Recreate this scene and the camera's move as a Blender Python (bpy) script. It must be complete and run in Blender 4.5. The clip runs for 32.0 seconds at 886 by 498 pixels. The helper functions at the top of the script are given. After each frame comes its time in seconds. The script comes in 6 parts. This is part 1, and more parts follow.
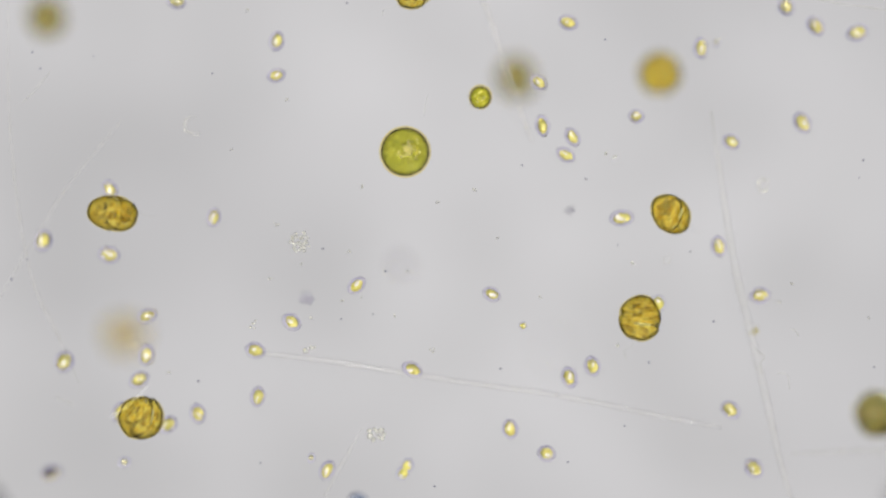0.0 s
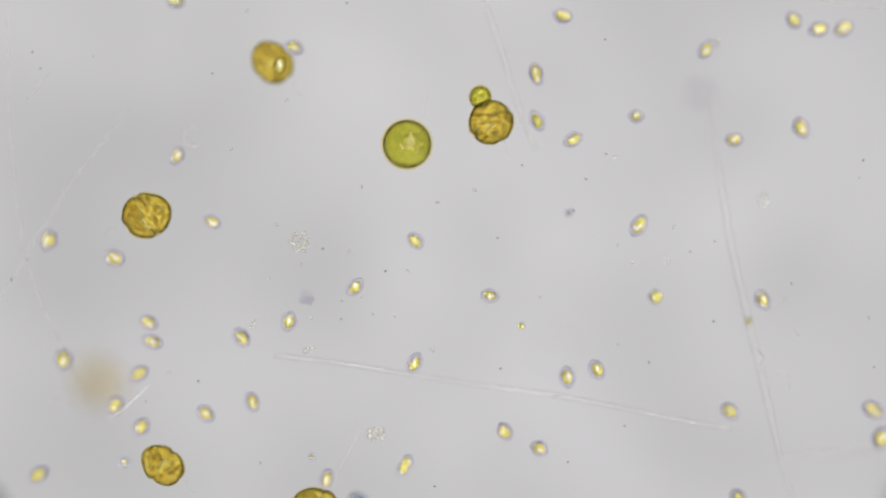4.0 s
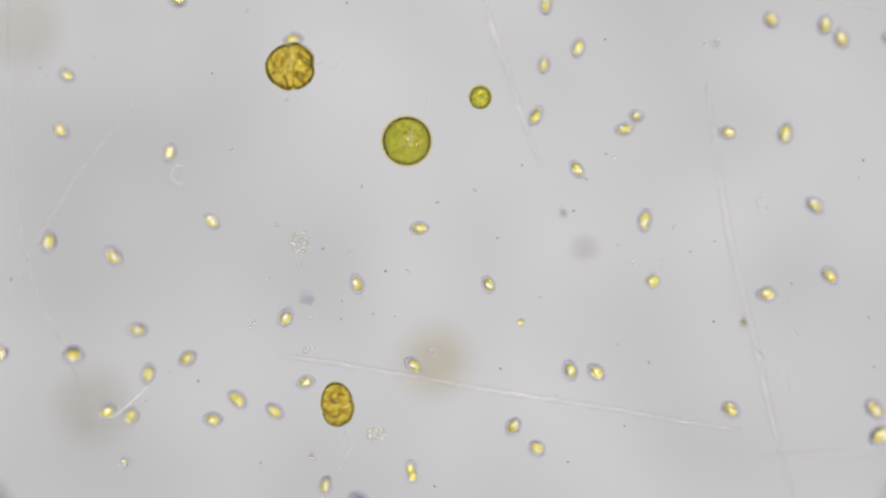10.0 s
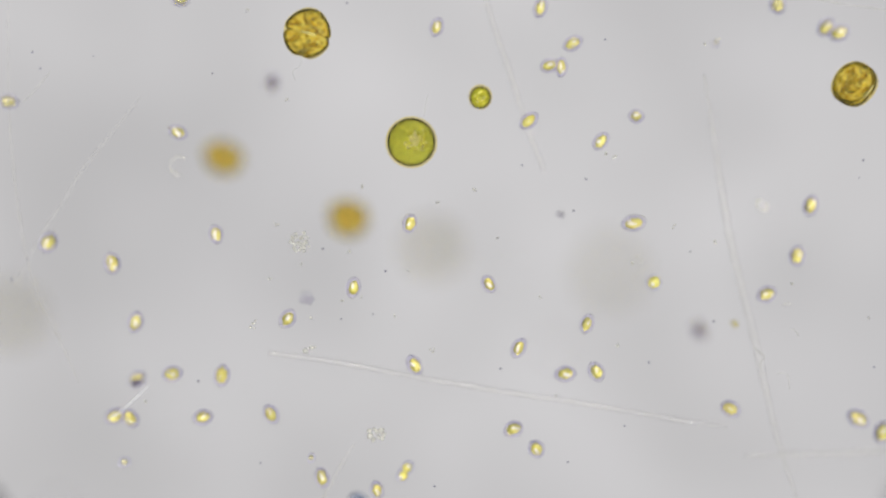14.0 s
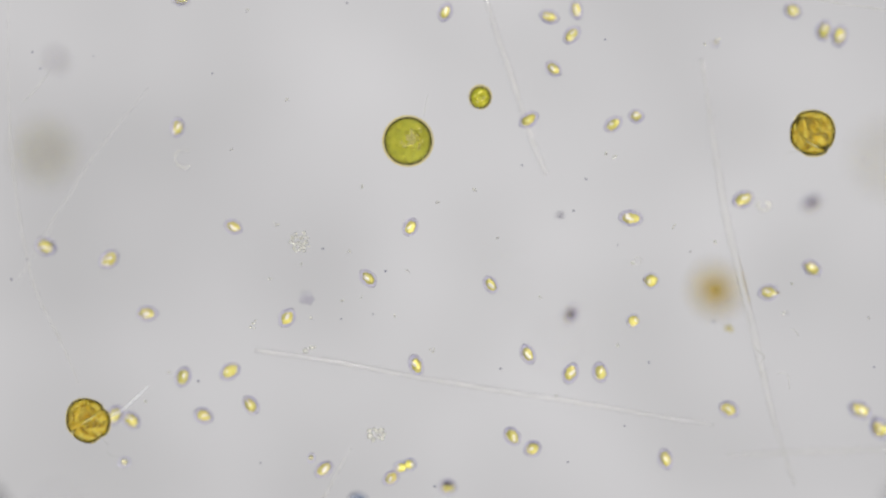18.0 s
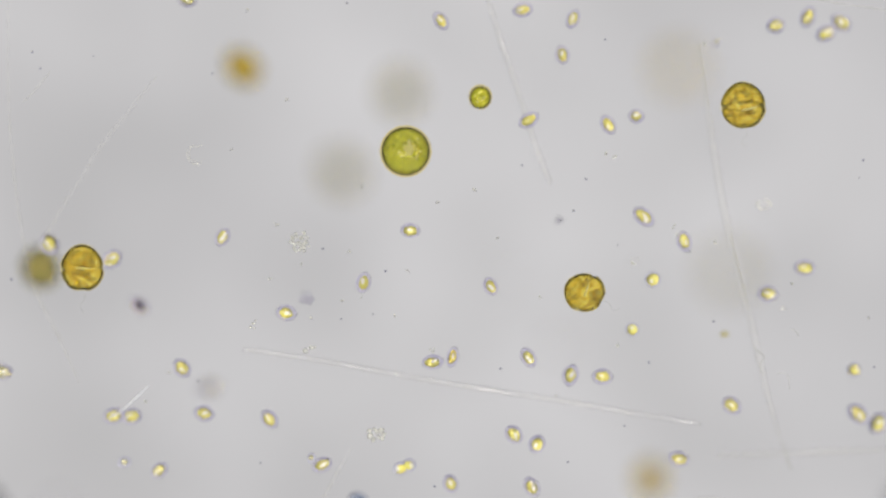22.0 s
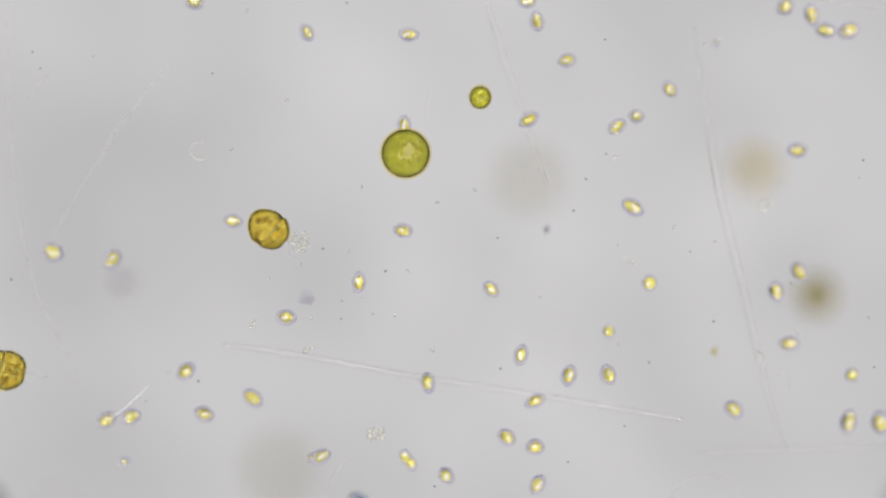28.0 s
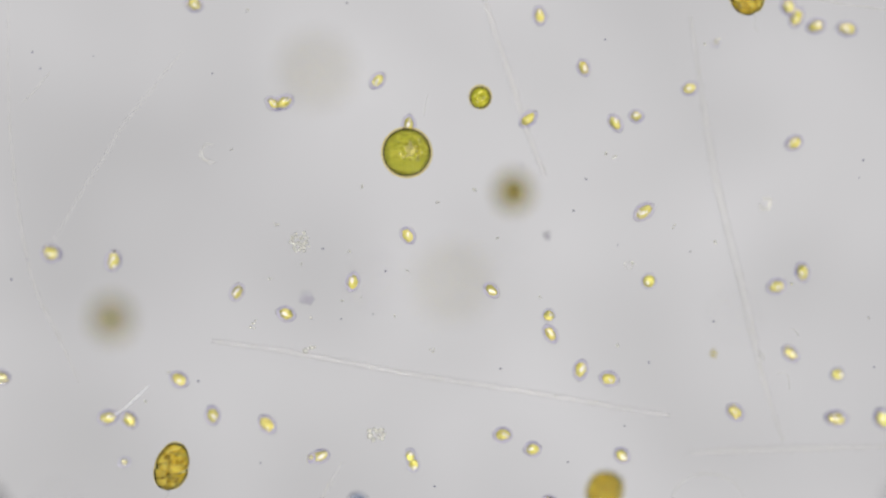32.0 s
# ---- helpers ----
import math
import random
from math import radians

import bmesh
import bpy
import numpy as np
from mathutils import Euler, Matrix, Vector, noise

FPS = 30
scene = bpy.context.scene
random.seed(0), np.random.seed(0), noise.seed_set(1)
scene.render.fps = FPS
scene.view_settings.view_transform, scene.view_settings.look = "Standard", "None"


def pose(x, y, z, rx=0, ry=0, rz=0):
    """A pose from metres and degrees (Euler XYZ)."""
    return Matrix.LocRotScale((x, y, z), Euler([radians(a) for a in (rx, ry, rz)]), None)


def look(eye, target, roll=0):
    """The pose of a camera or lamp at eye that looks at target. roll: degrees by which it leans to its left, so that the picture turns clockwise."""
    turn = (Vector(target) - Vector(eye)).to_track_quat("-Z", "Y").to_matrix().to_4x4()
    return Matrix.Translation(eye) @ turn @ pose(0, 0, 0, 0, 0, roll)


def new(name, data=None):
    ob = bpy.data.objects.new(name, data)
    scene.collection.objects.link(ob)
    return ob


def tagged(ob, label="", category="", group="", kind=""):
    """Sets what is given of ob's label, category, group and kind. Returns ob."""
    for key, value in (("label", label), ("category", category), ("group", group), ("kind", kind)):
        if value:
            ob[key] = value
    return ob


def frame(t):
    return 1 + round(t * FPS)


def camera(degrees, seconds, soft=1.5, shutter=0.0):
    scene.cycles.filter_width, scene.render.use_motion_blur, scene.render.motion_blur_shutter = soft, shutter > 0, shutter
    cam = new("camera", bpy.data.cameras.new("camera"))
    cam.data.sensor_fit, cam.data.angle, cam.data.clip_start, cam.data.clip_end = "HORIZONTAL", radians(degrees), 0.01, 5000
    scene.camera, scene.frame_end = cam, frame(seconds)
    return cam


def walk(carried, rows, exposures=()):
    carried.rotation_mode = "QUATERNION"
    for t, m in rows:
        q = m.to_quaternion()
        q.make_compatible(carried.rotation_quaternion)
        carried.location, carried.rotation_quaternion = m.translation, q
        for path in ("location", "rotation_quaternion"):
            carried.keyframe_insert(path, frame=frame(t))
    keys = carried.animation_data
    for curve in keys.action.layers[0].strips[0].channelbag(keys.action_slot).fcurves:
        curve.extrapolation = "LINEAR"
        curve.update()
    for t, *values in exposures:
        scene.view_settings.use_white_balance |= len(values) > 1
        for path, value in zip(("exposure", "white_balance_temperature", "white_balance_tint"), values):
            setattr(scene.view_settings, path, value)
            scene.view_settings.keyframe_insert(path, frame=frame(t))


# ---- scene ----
# A drop of sea water under a microscope, enlarged: one millimetre here is about a third of a micrometre.
cam = camera(24, 32.0, soft=2.4)
EYE = 0.784 / math.tan(radians(12))
walk(cam, [(0, look((0, 0, EYE), (0, 0, 0))), (32, look((0, 0, EYE), (0, 0, 0)))],
     exposures=[(0, 0.025), (2.1, 0.025), (2.8, -0.005), (14, 0.0), (23.2, 0.0), (23.8, 0.02), (24.4, 0.02), (24.9, 0.005), (32, 0.01)])
cam.data.dof.use_dof = True
cam.data.dof.focus_distance = EYE
cam.data.dof.aperture_fstop = 0.164

# ---- light: the dim room, the lamp field under the stage, an added fill sun above ----
world = bpy.data.worlds.new("room")
world.use_nodes = True
world.node_tree.nodes["Background"].inputs[0].default_value = (0.20, 0.20, 0.33, 1)
world.node_tree.nodes["Background"].inputs[1].default_value = 1.0
scene.world = world
# Added fill from above that brightens the cell bodies; no such lamp is known.
sun = new("fill_sun", bpy.data.lights.new("fill_sun", "SUN"))
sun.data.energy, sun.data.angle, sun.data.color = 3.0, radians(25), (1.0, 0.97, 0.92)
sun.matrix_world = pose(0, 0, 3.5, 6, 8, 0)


# ---- materials ----
def nodes_of(name):
    m = bpy.data.materials.new(name)
    m.use_nodes = True
    t = m.node_tree
    t.nodes.clear()
    return m, t, t.nodes.new("ShaderNodeOutputMaterial")


def mottled(t, low, high, scale, detail=4.0, rough=0.6, stops=(0.35, 0.65), seeded=False):
    """A colour that wanders between low and high over the object's own space."""
    co = t.nodes.new("ShaderNodeTexCoord")
    noisy = t.nodes.new("ShaderNodeTexNoise")
    noisy.inputs["Scale"].default_value = scale
    noisy.inputs["Detail"].default_value = detail
    noisy.inputs["Roughness"].default_value = rough
    source = co.outputs["Object"]
    if seeded:
        info = t.nodes.new("ShaderNodeObjectInfo")
        shift = t.nodes.new("ShaderNodeVectorMath")
        shift.operation = "MULTIPLY_ADD"
        shift.inputs[1].default_value = (1, 1, 1)
        t.links.new(source, shift.inputs[0])
        t.links.new(info.outputs["Random"], shift.inputs[2])
        source = shift.outputs[0]
    t.links.new(source, noisy.inputs["Vector"])
    ramp = t.nodes.new("ShaderNodeValToRGB")
    ramp.color_ramp.elements[0].position, ramp.color_ramp.elements[1].position = stops
    ramp.color_ramp.elements[0].color = (*low, 1)
    ramp.color_ramp.elements[1].color = (*high, 1)
    t.links.new(noisy.outputs["Fac"], ramp.inputs[0])
    return ramp.outputs[0], noisy.outputs["Fac"]


def bumped(t, height, strength, distance):
    b = t.nodes.new("ShaderNodeBump")
    b.inputs["Strength"].default_value = strength
    b.inputs["Distance"].default_value = distance
    t.links.new(height, b.inputs["Height"])
    return b.outputs[0]


def clear_jelly(name, low, high, scale, ior, rough=0.0, bump=0.0, seeded=True, stops=(0.35, 0.65), solid=0.0, detail=4.0, coarse=0.6):
    """Tinted, light-bending matter of a living cell; solid: the share that scatters light."""
    m, t, out = nodes_of(name)
    colour, height = mottled(t, low, high, scale, detail, coarse, stops, seeded)
    bend = t.nodes.new("ShaderNodeBsdfRefraction")
    bend.inputs["IOR"].default_value = ior
    bend.inputs["Roughness"].default_value = rough
    t.links.new(colour, bend.inputs["Color"])
    top = bend
    if bump:
        n = bumped(t, height, bump, 0.01)
        t.links.new(n, bend.inputs["Normal"])
    if solid:
        mat = t.nodes.new("ShaderNodeBsdfDiffuse")
        t.links.new(colour, mat.inputs["Color"])
        top = t.nodes.new("ShaderNodeMixShader")
        top.inputs[0].default_value = solid
        t.links.new(bend.outputs[0], top.inputs[1])
        t.links.new(mat.outputs[0], top.inputs[2])
    t.links.new(top.outputs[0], out.inputs[0])
    return m


def grain(name, low, high, scale, rough=0.4, bump=0.3, through_light=0.35):
    """Bright, dense matter: reserve grains and pigment bodies."""
    m, t, out = nodes_of(name)
    colour, height = mottled(t, low, high, scale, seeded=True)
    top = t.nodes.new("ShaderNodeBsdfDiffuse")
    t.links.new(colour, top.inputs["Color"])
    n = bumped(t, height, bump, 0.003)
    t.links.new(n, top.inputs["Normal"])
    under = t.nodes.new("ShaderNodeBsdfTransparent")
    t.links.new(colour, under.inputs["Color"])
    mix = t.nodes.new("ShaderNodeMixShader")
    mix.inputs[0].default_value = through_light
    t.links.new(top.outputs[0], mix.inputs[1])
    t.links.new(under.outputs[0], mix.inputs[2])
    t.links.new(mix.outputs[0], out.inputs[0])
    return m


def sheer(name, low, high, scale, stops=(0.35, 0.65), detail=4.0):
    """Thin clear film that only filters the light."""
    m, t, out = nodes_of(name)
    colour, _ = mottled(t, low, high, scale, detail=detail, stops=stops)
    film = t.nodes.new("ShaderNodeBsdfTransparent")
    t.links.new(colour, film.inputs["Color"])
    t.links.new(film.outputs[0], out.inputs[0])
    return m


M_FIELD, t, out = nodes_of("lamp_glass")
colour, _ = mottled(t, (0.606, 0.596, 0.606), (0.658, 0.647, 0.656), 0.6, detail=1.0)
# a soft bright middle is painted into the glow
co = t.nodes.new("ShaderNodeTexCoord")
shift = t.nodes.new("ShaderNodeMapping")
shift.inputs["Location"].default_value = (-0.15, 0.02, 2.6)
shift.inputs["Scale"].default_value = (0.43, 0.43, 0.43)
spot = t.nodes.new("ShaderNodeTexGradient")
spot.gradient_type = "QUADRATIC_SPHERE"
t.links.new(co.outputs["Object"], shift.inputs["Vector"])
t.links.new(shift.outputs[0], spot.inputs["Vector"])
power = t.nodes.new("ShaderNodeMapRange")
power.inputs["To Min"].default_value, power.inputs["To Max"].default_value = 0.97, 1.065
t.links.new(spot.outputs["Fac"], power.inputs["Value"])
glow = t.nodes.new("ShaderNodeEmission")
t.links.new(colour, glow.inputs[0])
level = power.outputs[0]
# weak light and dark patches painted into the glow: x, y, radius, gain
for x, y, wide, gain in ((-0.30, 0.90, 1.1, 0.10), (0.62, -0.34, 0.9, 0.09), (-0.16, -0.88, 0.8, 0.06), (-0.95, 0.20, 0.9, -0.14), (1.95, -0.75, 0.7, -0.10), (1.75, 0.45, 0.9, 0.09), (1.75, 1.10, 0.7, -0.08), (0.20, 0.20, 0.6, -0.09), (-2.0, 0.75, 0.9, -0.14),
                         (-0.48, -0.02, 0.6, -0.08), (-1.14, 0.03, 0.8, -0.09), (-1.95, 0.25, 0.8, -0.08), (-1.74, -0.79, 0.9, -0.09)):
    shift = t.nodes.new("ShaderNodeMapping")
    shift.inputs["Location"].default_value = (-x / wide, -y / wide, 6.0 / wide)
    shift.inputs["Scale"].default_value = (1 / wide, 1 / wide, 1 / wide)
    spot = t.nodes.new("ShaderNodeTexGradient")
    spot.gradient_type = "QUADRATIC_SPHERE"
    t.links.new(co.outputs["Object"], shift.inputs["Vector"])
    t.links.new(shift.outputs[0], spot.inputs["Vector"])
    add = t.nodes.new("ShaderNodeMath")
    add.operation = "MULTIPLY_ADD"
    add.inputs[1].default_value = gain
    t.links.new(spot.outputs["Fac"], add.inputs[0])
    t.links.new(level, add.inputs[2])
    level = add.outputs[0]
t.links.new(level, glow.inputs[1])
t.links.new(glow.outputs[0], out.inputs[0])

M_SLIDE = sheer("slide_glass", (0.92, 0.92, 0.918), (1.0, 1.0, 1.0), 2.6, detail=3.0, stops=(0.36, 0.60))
AMBER_LOOK = dict(bump=0.22, solid=0.03, stops=(0.43, 0.56), detail=3.0, coarse=0.65)
M_AMBER = clear_jelly("amber_plasm", (0.91, 0.835, 0.43), (1.0, 1.0, 0.83), 150, 1.15, **AMBER_LOOK)
# Greyer amber copy: the dulling of blurred swimmers put into the tint.
M_AMBER_DULL = clear_jelly("dull_amber_plasm", (0.86, 0.79, 0.48), (0.99, 0.97, 0.78), 150, 1.15, **AMBER_LOOK)
M_AMBER_DARK = clear_jelly("amber_girdle", (0.84, 0.77, 0.46), (0.98, 0.93, 0.68), 120, 1.16, solid=0.04)
M_AMBER_BODY = clear_jelly("amber_chloroplast", (0.94, 0.90, 0.62), (1.0, 0.99, 0.84), 190, 1.16, solid=0.03)
M_GRANULE = clear_jelly("amber_granule", (0.96, 0.92, 0.62), (1.0, 1.0, 0.88), 150, 1.25, solid=0.05)
M_BROWN_GRAIN = clear_jelly("brown_granule", (0.74, 0.64, 0.28), (0.91, 0.82, 0.46), 150, 1.22, solid=0.04)
M_PALE_PLASM = clear_jelly("pale_plasm", (0.72, 0.70, 0.40), (0.92, 0.90, 0.66), 150, 1.04, solid=0.5)
M_GREEN = clear_jelly("green_plasm", (0.73, 0.77, 0.40), (0.91, 0.93, 0.58), 130, 1.06, bump=0.4, solid=0.06)
M_GREEN_WALL = clear_jelly("green_wall", (0.95, 0.96, 0.84), (0.99, 0.995, 0.92), 60, 1.18)
M_GREEN_RIM = clear_jelly("small_green_wall", (0.94, 0.95, 0.78), (0.98, 0.99, 0.86), 60, 1.24)
M_GREEN_BODY = clear_jelly("green_chloroplast", (0.80, 0.84, 0.52), (0.96, 0.97, 0.72), 150, 1.10, solid=0.05)
M_GREEN_PALE = clear_jelly("pale_green_plasm", (0.79, 0.83, 0.40), (0.97, 0.97, 0.60), 150, 1.06, bump=0.4, solid=0.05)
# Warm shell added round cells; imitates the yellow colour fringe of the optics.
M_WARM_FRINGE = clear_jelly("warm_fringe", (1.0, 0.93, 0.62), (1.0, 0.95, 0.70), 30, 1.012)
M_CLEAR = clear_jelly("clear_pellicle", (0.94, 0.94, 1.0), (0.99, 0.98, 1.0), 60, 1.08)
# Lilac shell added round small cells; imitates their optical halo.
M_HALO = clear_jelly("lilac_halo", (0.955, 0.945, 0.98), (0.985, 0.975, 0.995), 30, 1.014)
M_YELLOW = grain("yellow_body", (0.66, 0.62, 0.10), (0.90, 0.87, 0.30), 220)
M_OLIVE = grain("olive_body", (0.50, 0.42, 0.05), (0.78, 0.70, 0.16), 150)
M_WHITE = grain("reserve_grain", (0.90, 0.90, 0.78), (1.0, 1.0, 0.95), 200)
M_DARK_SPOT = grain("dark_granule", (0.05, 0.05, 0.02), (0.14, 0.12, 0.05), 200)
M_GLASSY = clear_jelly("glassy_fibre", (0.99, 0.99, 0.965), (1.0, 1.0, 0.985), 40, 1.022, solid=0.085)
M_GLASSY_FAINT = clear_jelly("faint_fibre", (0.99, 0.99, 0.97), (1.0, 1.0, 0.99), 40, 1.022, solid=0.04)
M_CHAIN = clear_jelly("pale_chain", (0.94, 0.94, 0.84), (1.0, 1.0, 0.93), 120, 1.02, solid=0.42)
M_HAIR = grain("glassy_hair", (0.96, 0.96, 0.94), (1.0, 1.0, 0.99), 60, bump=0.0, through_light=0.962)
M_HAIR_BRIGHT = grain("bright_hair", (0.96, 0.96, 0.94), (1.0, 1.0, 0.99), 60, bump=0.0, through_light=0.83)
M_HAIR_MID = grain("clear_hair", (0.96, 0.96, 0.94), (1.0, 1.0, 0.99), 60, bump=0.0, through_light=0.945)
# Darker copy of the amber plasm; imitates how out-of-focus swimmers darken.
M_BLUR_PLASM = clear_jelly("blur_plasm", (0.69, 0.69, 0.57), (0.86, 0.86, 0.75), 110, 1.24, bump=0.3, solid=0.05)
M_BITS = clear_jelly("pale_debris", (0.93, 0.93, 0.82), (1.0, 1.0, 0.94), 120, 1.07, solid=0.26)
M_SMUDGE = clear_jelly("grey_debris", (0.74, 0.73, 0.76), (0.88, 0.87, 0.90), 90, 1.05)
M_MOTE = clear_jelly("clear_mote", (0.86, 0.86, 0.85), (0.98, 0.98, 0.97), 200, 1.45)
M_LILAC = clear_jelly("lilac_debris", (0.92, 0.915, 0.94), (0.985, 0.98, 0.99), 90, 1.006)
M_NUCLEUS = clear_jelly("nucleus", (0.86, 0.84, 0.58), (1.0, 0.98, 0.80), 150, 1.04, solid=0.35)
# For the added caps that imitate the dark look of out-of-focus cells.
M_DEFOCUS_DARK = grain("defocus_dark", (0.06, 0.06, 0.11), (0.14, 0.12, 0.15), 200, through_light=0.20)
M_VIGNETTE = grain("vignette_dark", (0.16, 0.16, 0.16), (0.30, 0.29, 0.28), 200)


# ---- building ----
def part(name, bm, material, parent=None, label=""):
    mesh = bpy.data.meshes.new(name)
    for f in bm.faces:
        f.smooth = True
    bm.to_mesh(mesh)
    bm.free()
    mesh.materials.append(material)
    ob = new(name, mesh)
    ob.parent = parent
    if label:
        ob["label"] = label
    return ob


def ball(rx, ry, rz, at=(0, 0, 0), u=24, v=14, shape=None, turn=0):
    """An ellipsoid; shape moves a unit point before it is scaled."""
    bm = bmesh.new()
    bmesh.ops.create_uvsphere(bm, u_segments=u, v_segments=v, radius=1.0)
    spin = Matrix.Rotation(radians(turn), 3, "Z")
    for p in bm.verts:
        q = shape(p.co.copy()) if shape else p.co
        p.co = spin @ Vector((q.x * rx, q.y * ry, q.z * rz)) + Vector(at)
    return bm


def lumpy(amount, size, seed):
    off = Vector((seed * 3.1, seed * 1.7, seed * 0.9))
    return lambda p: p * (1 + amount * noise.noise(p * size + off))


def tube(points, radii, sides=10):
    """A round fibre along the points, with pointed ends; built of rings."""
    bm = bmesh.new()
    pts = [Vector(p) for p in points]
    rings = []
    for i, p in enumerate(pts):
        along = (pts[min(i + 1, len(pts) - 1)] - pts[max(i - 1, 0)]).normalized()
        side = along.cross(Vector((0, 0, 1))).normalized()
        up = side.cross(along)
        rings.append([bm.verts.new(p + radii[i] * (math.cos(k * math.tau / sides) * side + math.sin(k * math.tau / sides) * up)) for k in range(sides)])
    for a, b in zip(rings, rings[1:]):
        for k in range(sides):
            bm.faces.new((a[k], a[(k + 1) % sides], b[(k + 1) % sides], b[k]))
    bm.faces.new(rings[0][::-1])
    bm.faces.new(rings[-1])
    bmesh.ops.recalc_face_normals(bm, faces=bm.faces)
    return bm


def smooth_path(knots, n):
    """n points on a smooth curve through the knots."""
    k = [Vector(p) for p in knots]
    res = []
    for i in range(n):
        s = i / (n - 1) * (len(k) - 1)
        j = min(int(s), len(k) - 2)
        f = s - j
        a, b, c, d = k[max(j - 1, 0)], k[j], k[j + 1], k[min(j + 2, len(k) - 1)]
        res.append(0.5 * ((2 * b) + (c - a) * f + (2 * a - 5 * b + 4 * c - d) * f * f + (3 * b - 3 * c + d - a) * f ** 3))
    return res


def place(x, y, z=0.0):
    """Picture-plane millimetres to the world; z in millimetres over the plane of focus."""
    s = (EYE - z / 1000) / EYE
    return Vector(((x - 784) / 1000 * s, (441 - y) / 1000 * s, z / 1000))


THING = {}


def empty(name, key, label, category, group=""):
    ob = new(name)
    ob.empty_display_size = 0.02
    tagged(ob, label, category, group)
    THING[key] = ob
    return ob


def lemon_shape(p, sharp=0.10):
    """Round in the middle, drawn to a point at both ends of x."""
    x, slim = p.x * (1 + sharp * abs(p.x) ** 3), 1 - 0.17 * abs(p.x) ** 1.4
    return Vector((x, p.y * slim, p.z * slim))


def lemon_cell(key, long=36, wide=27, seed=0, dim=False):
    """A small free cell: clear pellicle, yellow body, white grain."""
    rng = random.Random(seed)
    c = empty("small_algal_cell", key, "small lemon-shaped yellow algal cell with a clear pellicle, drifting in water", "alga cell", "small cells in the drop")
    a, b = long / 2000 * 0.94, wide / 2000 * 0.96
    sharp = rng.uniform(0.0, 0.16)
    pellicle = part("pellicle", ball(a, b, b, shape=lambda p: lemon_shape(p, sharp)), M_CLEAR, c, "clear bluish pellicle")
    pellicle.visible_shadow = False
    part("sheath", ball(a + 0.0026, b + 0.0026, b + 0.0026, u=20, v=12), M_HALO, c, "faint lilac shell that imitates the halo").visible_shadow = False
    sx, sy = rng.uniform(-0.05, 0.05), rng.uniform(-0.06, 0.06)
    body = part("chloroplast", ball(a * 0.70, b * 0.62, b * 0.55, (a * sx, b * sy, 0), 20, 12, lumpy(0.24, 2.0, seed)), M_OLIVE if dim else M_YELLOW, c, "yellow chloroplast")
    # Added dark cap, turned up out of focus to imitate the cell's darkening.
    part("pigment_cup", ball(a * 0.62, b * 0.56, b * 0.22, (a * sx, b * sy, -b * 0.50), 16, 8), M_DEFOCUS_DARK, c, "added dark cap on the underside that imitates out-of-focus darkening")
    side = rng.choice((-1, 1))
    # The white grains also imitate the refracted highlight inside the cell.
    for k in range(rng.randint(1, 3)):
        size = rng.uniform(0.30, 0.44) if k == 0 else rng.uniform(0.12, 0.2)
        along, across = (0.10 * side, rng.uniform(-0.16, 0.16)) if k == 0 else (rng.uniform(-0.5, 0.5), rng.uniform(-0.34, 0.34))
        thin = 0.62 if k == 0 else 1.1
        part("reserve_grain", ball(a * size, b * size * thin, b * size * 0.6, (a * along, b * across, b * (0.42 - 0.3 * abs(across))), 14, 8, lumpy(0.3, 2, seed + 5 + k), rng.uniform(-25, 25)), M_WHITE, c, "white reserve grain that doubles as the cell's highlight")
    return c


def round_cell(key, wide=27, seed=0):
    c = empty("round_algal_cell", key, "small round yellow algal cell with a dark rim, drifting in water", "alga cell", "small cells in the drop")
    a = wide / 2000
    part("pellicle", ball(a, a, a), M_CLEAR, c, "clear bluish pellicle").visible_shadow = False
    part("chloroplast", ball(a * 0.70, a * 0.66, a * 0.55, (0, 0, 0), 20, 12, lumpy(0.15, 1.8, seed)), M_YELLOW, c, "yellow chloroplast")
    part("pigment_cup", ball(a * 0.60, a * 0.58, a * 0.22, (0, 0, -a * 0.50), 16, 8), M_DEFOCUS_DARK, c, "added dark cap on the underside that imitates out-of-focus darkening")
    part("reserve_grain", ball(a * 0.22, a * 0.26, a * 0.2, (a * 0.25, a * 0.1, a * 0.45), 12, 8), M_WHITE, c, "white reserve grain that doubles as the cell's highlight")
    return c


def dividing_cell(key):
    c = empty("dividing_algal_cell", key, "pair of small yellow cells still joined after dividing", "alga cell", "small cells in the drop")
    for s in (-1, 1):
        half = part("daughter_cell", ball(0.0132, 0.0118, 0.0118, (s * 0.0088, 0, 0), 20, 12), M_CLEAR, c, "clear bluish pellicle")
        half.visible_shadow = False
        part("chloroplast", ball(0.0085, 0.0072, 0.006, (s * 0.0078, 0.0012 * s, 0.001), 18, 10, lumpy(0.2, 1.8, 3 + s)), M_YELLOW, half, "yellow chloroplast")
        part("reserve_grain", ball(0.0036, 0.004, 0.003, (s * 0.012, -0.001, 0.005), 10, 6), M_WHITE, half, "white reserve grain that doubles as the cell's highlight")
    return c


WALL = 0.915


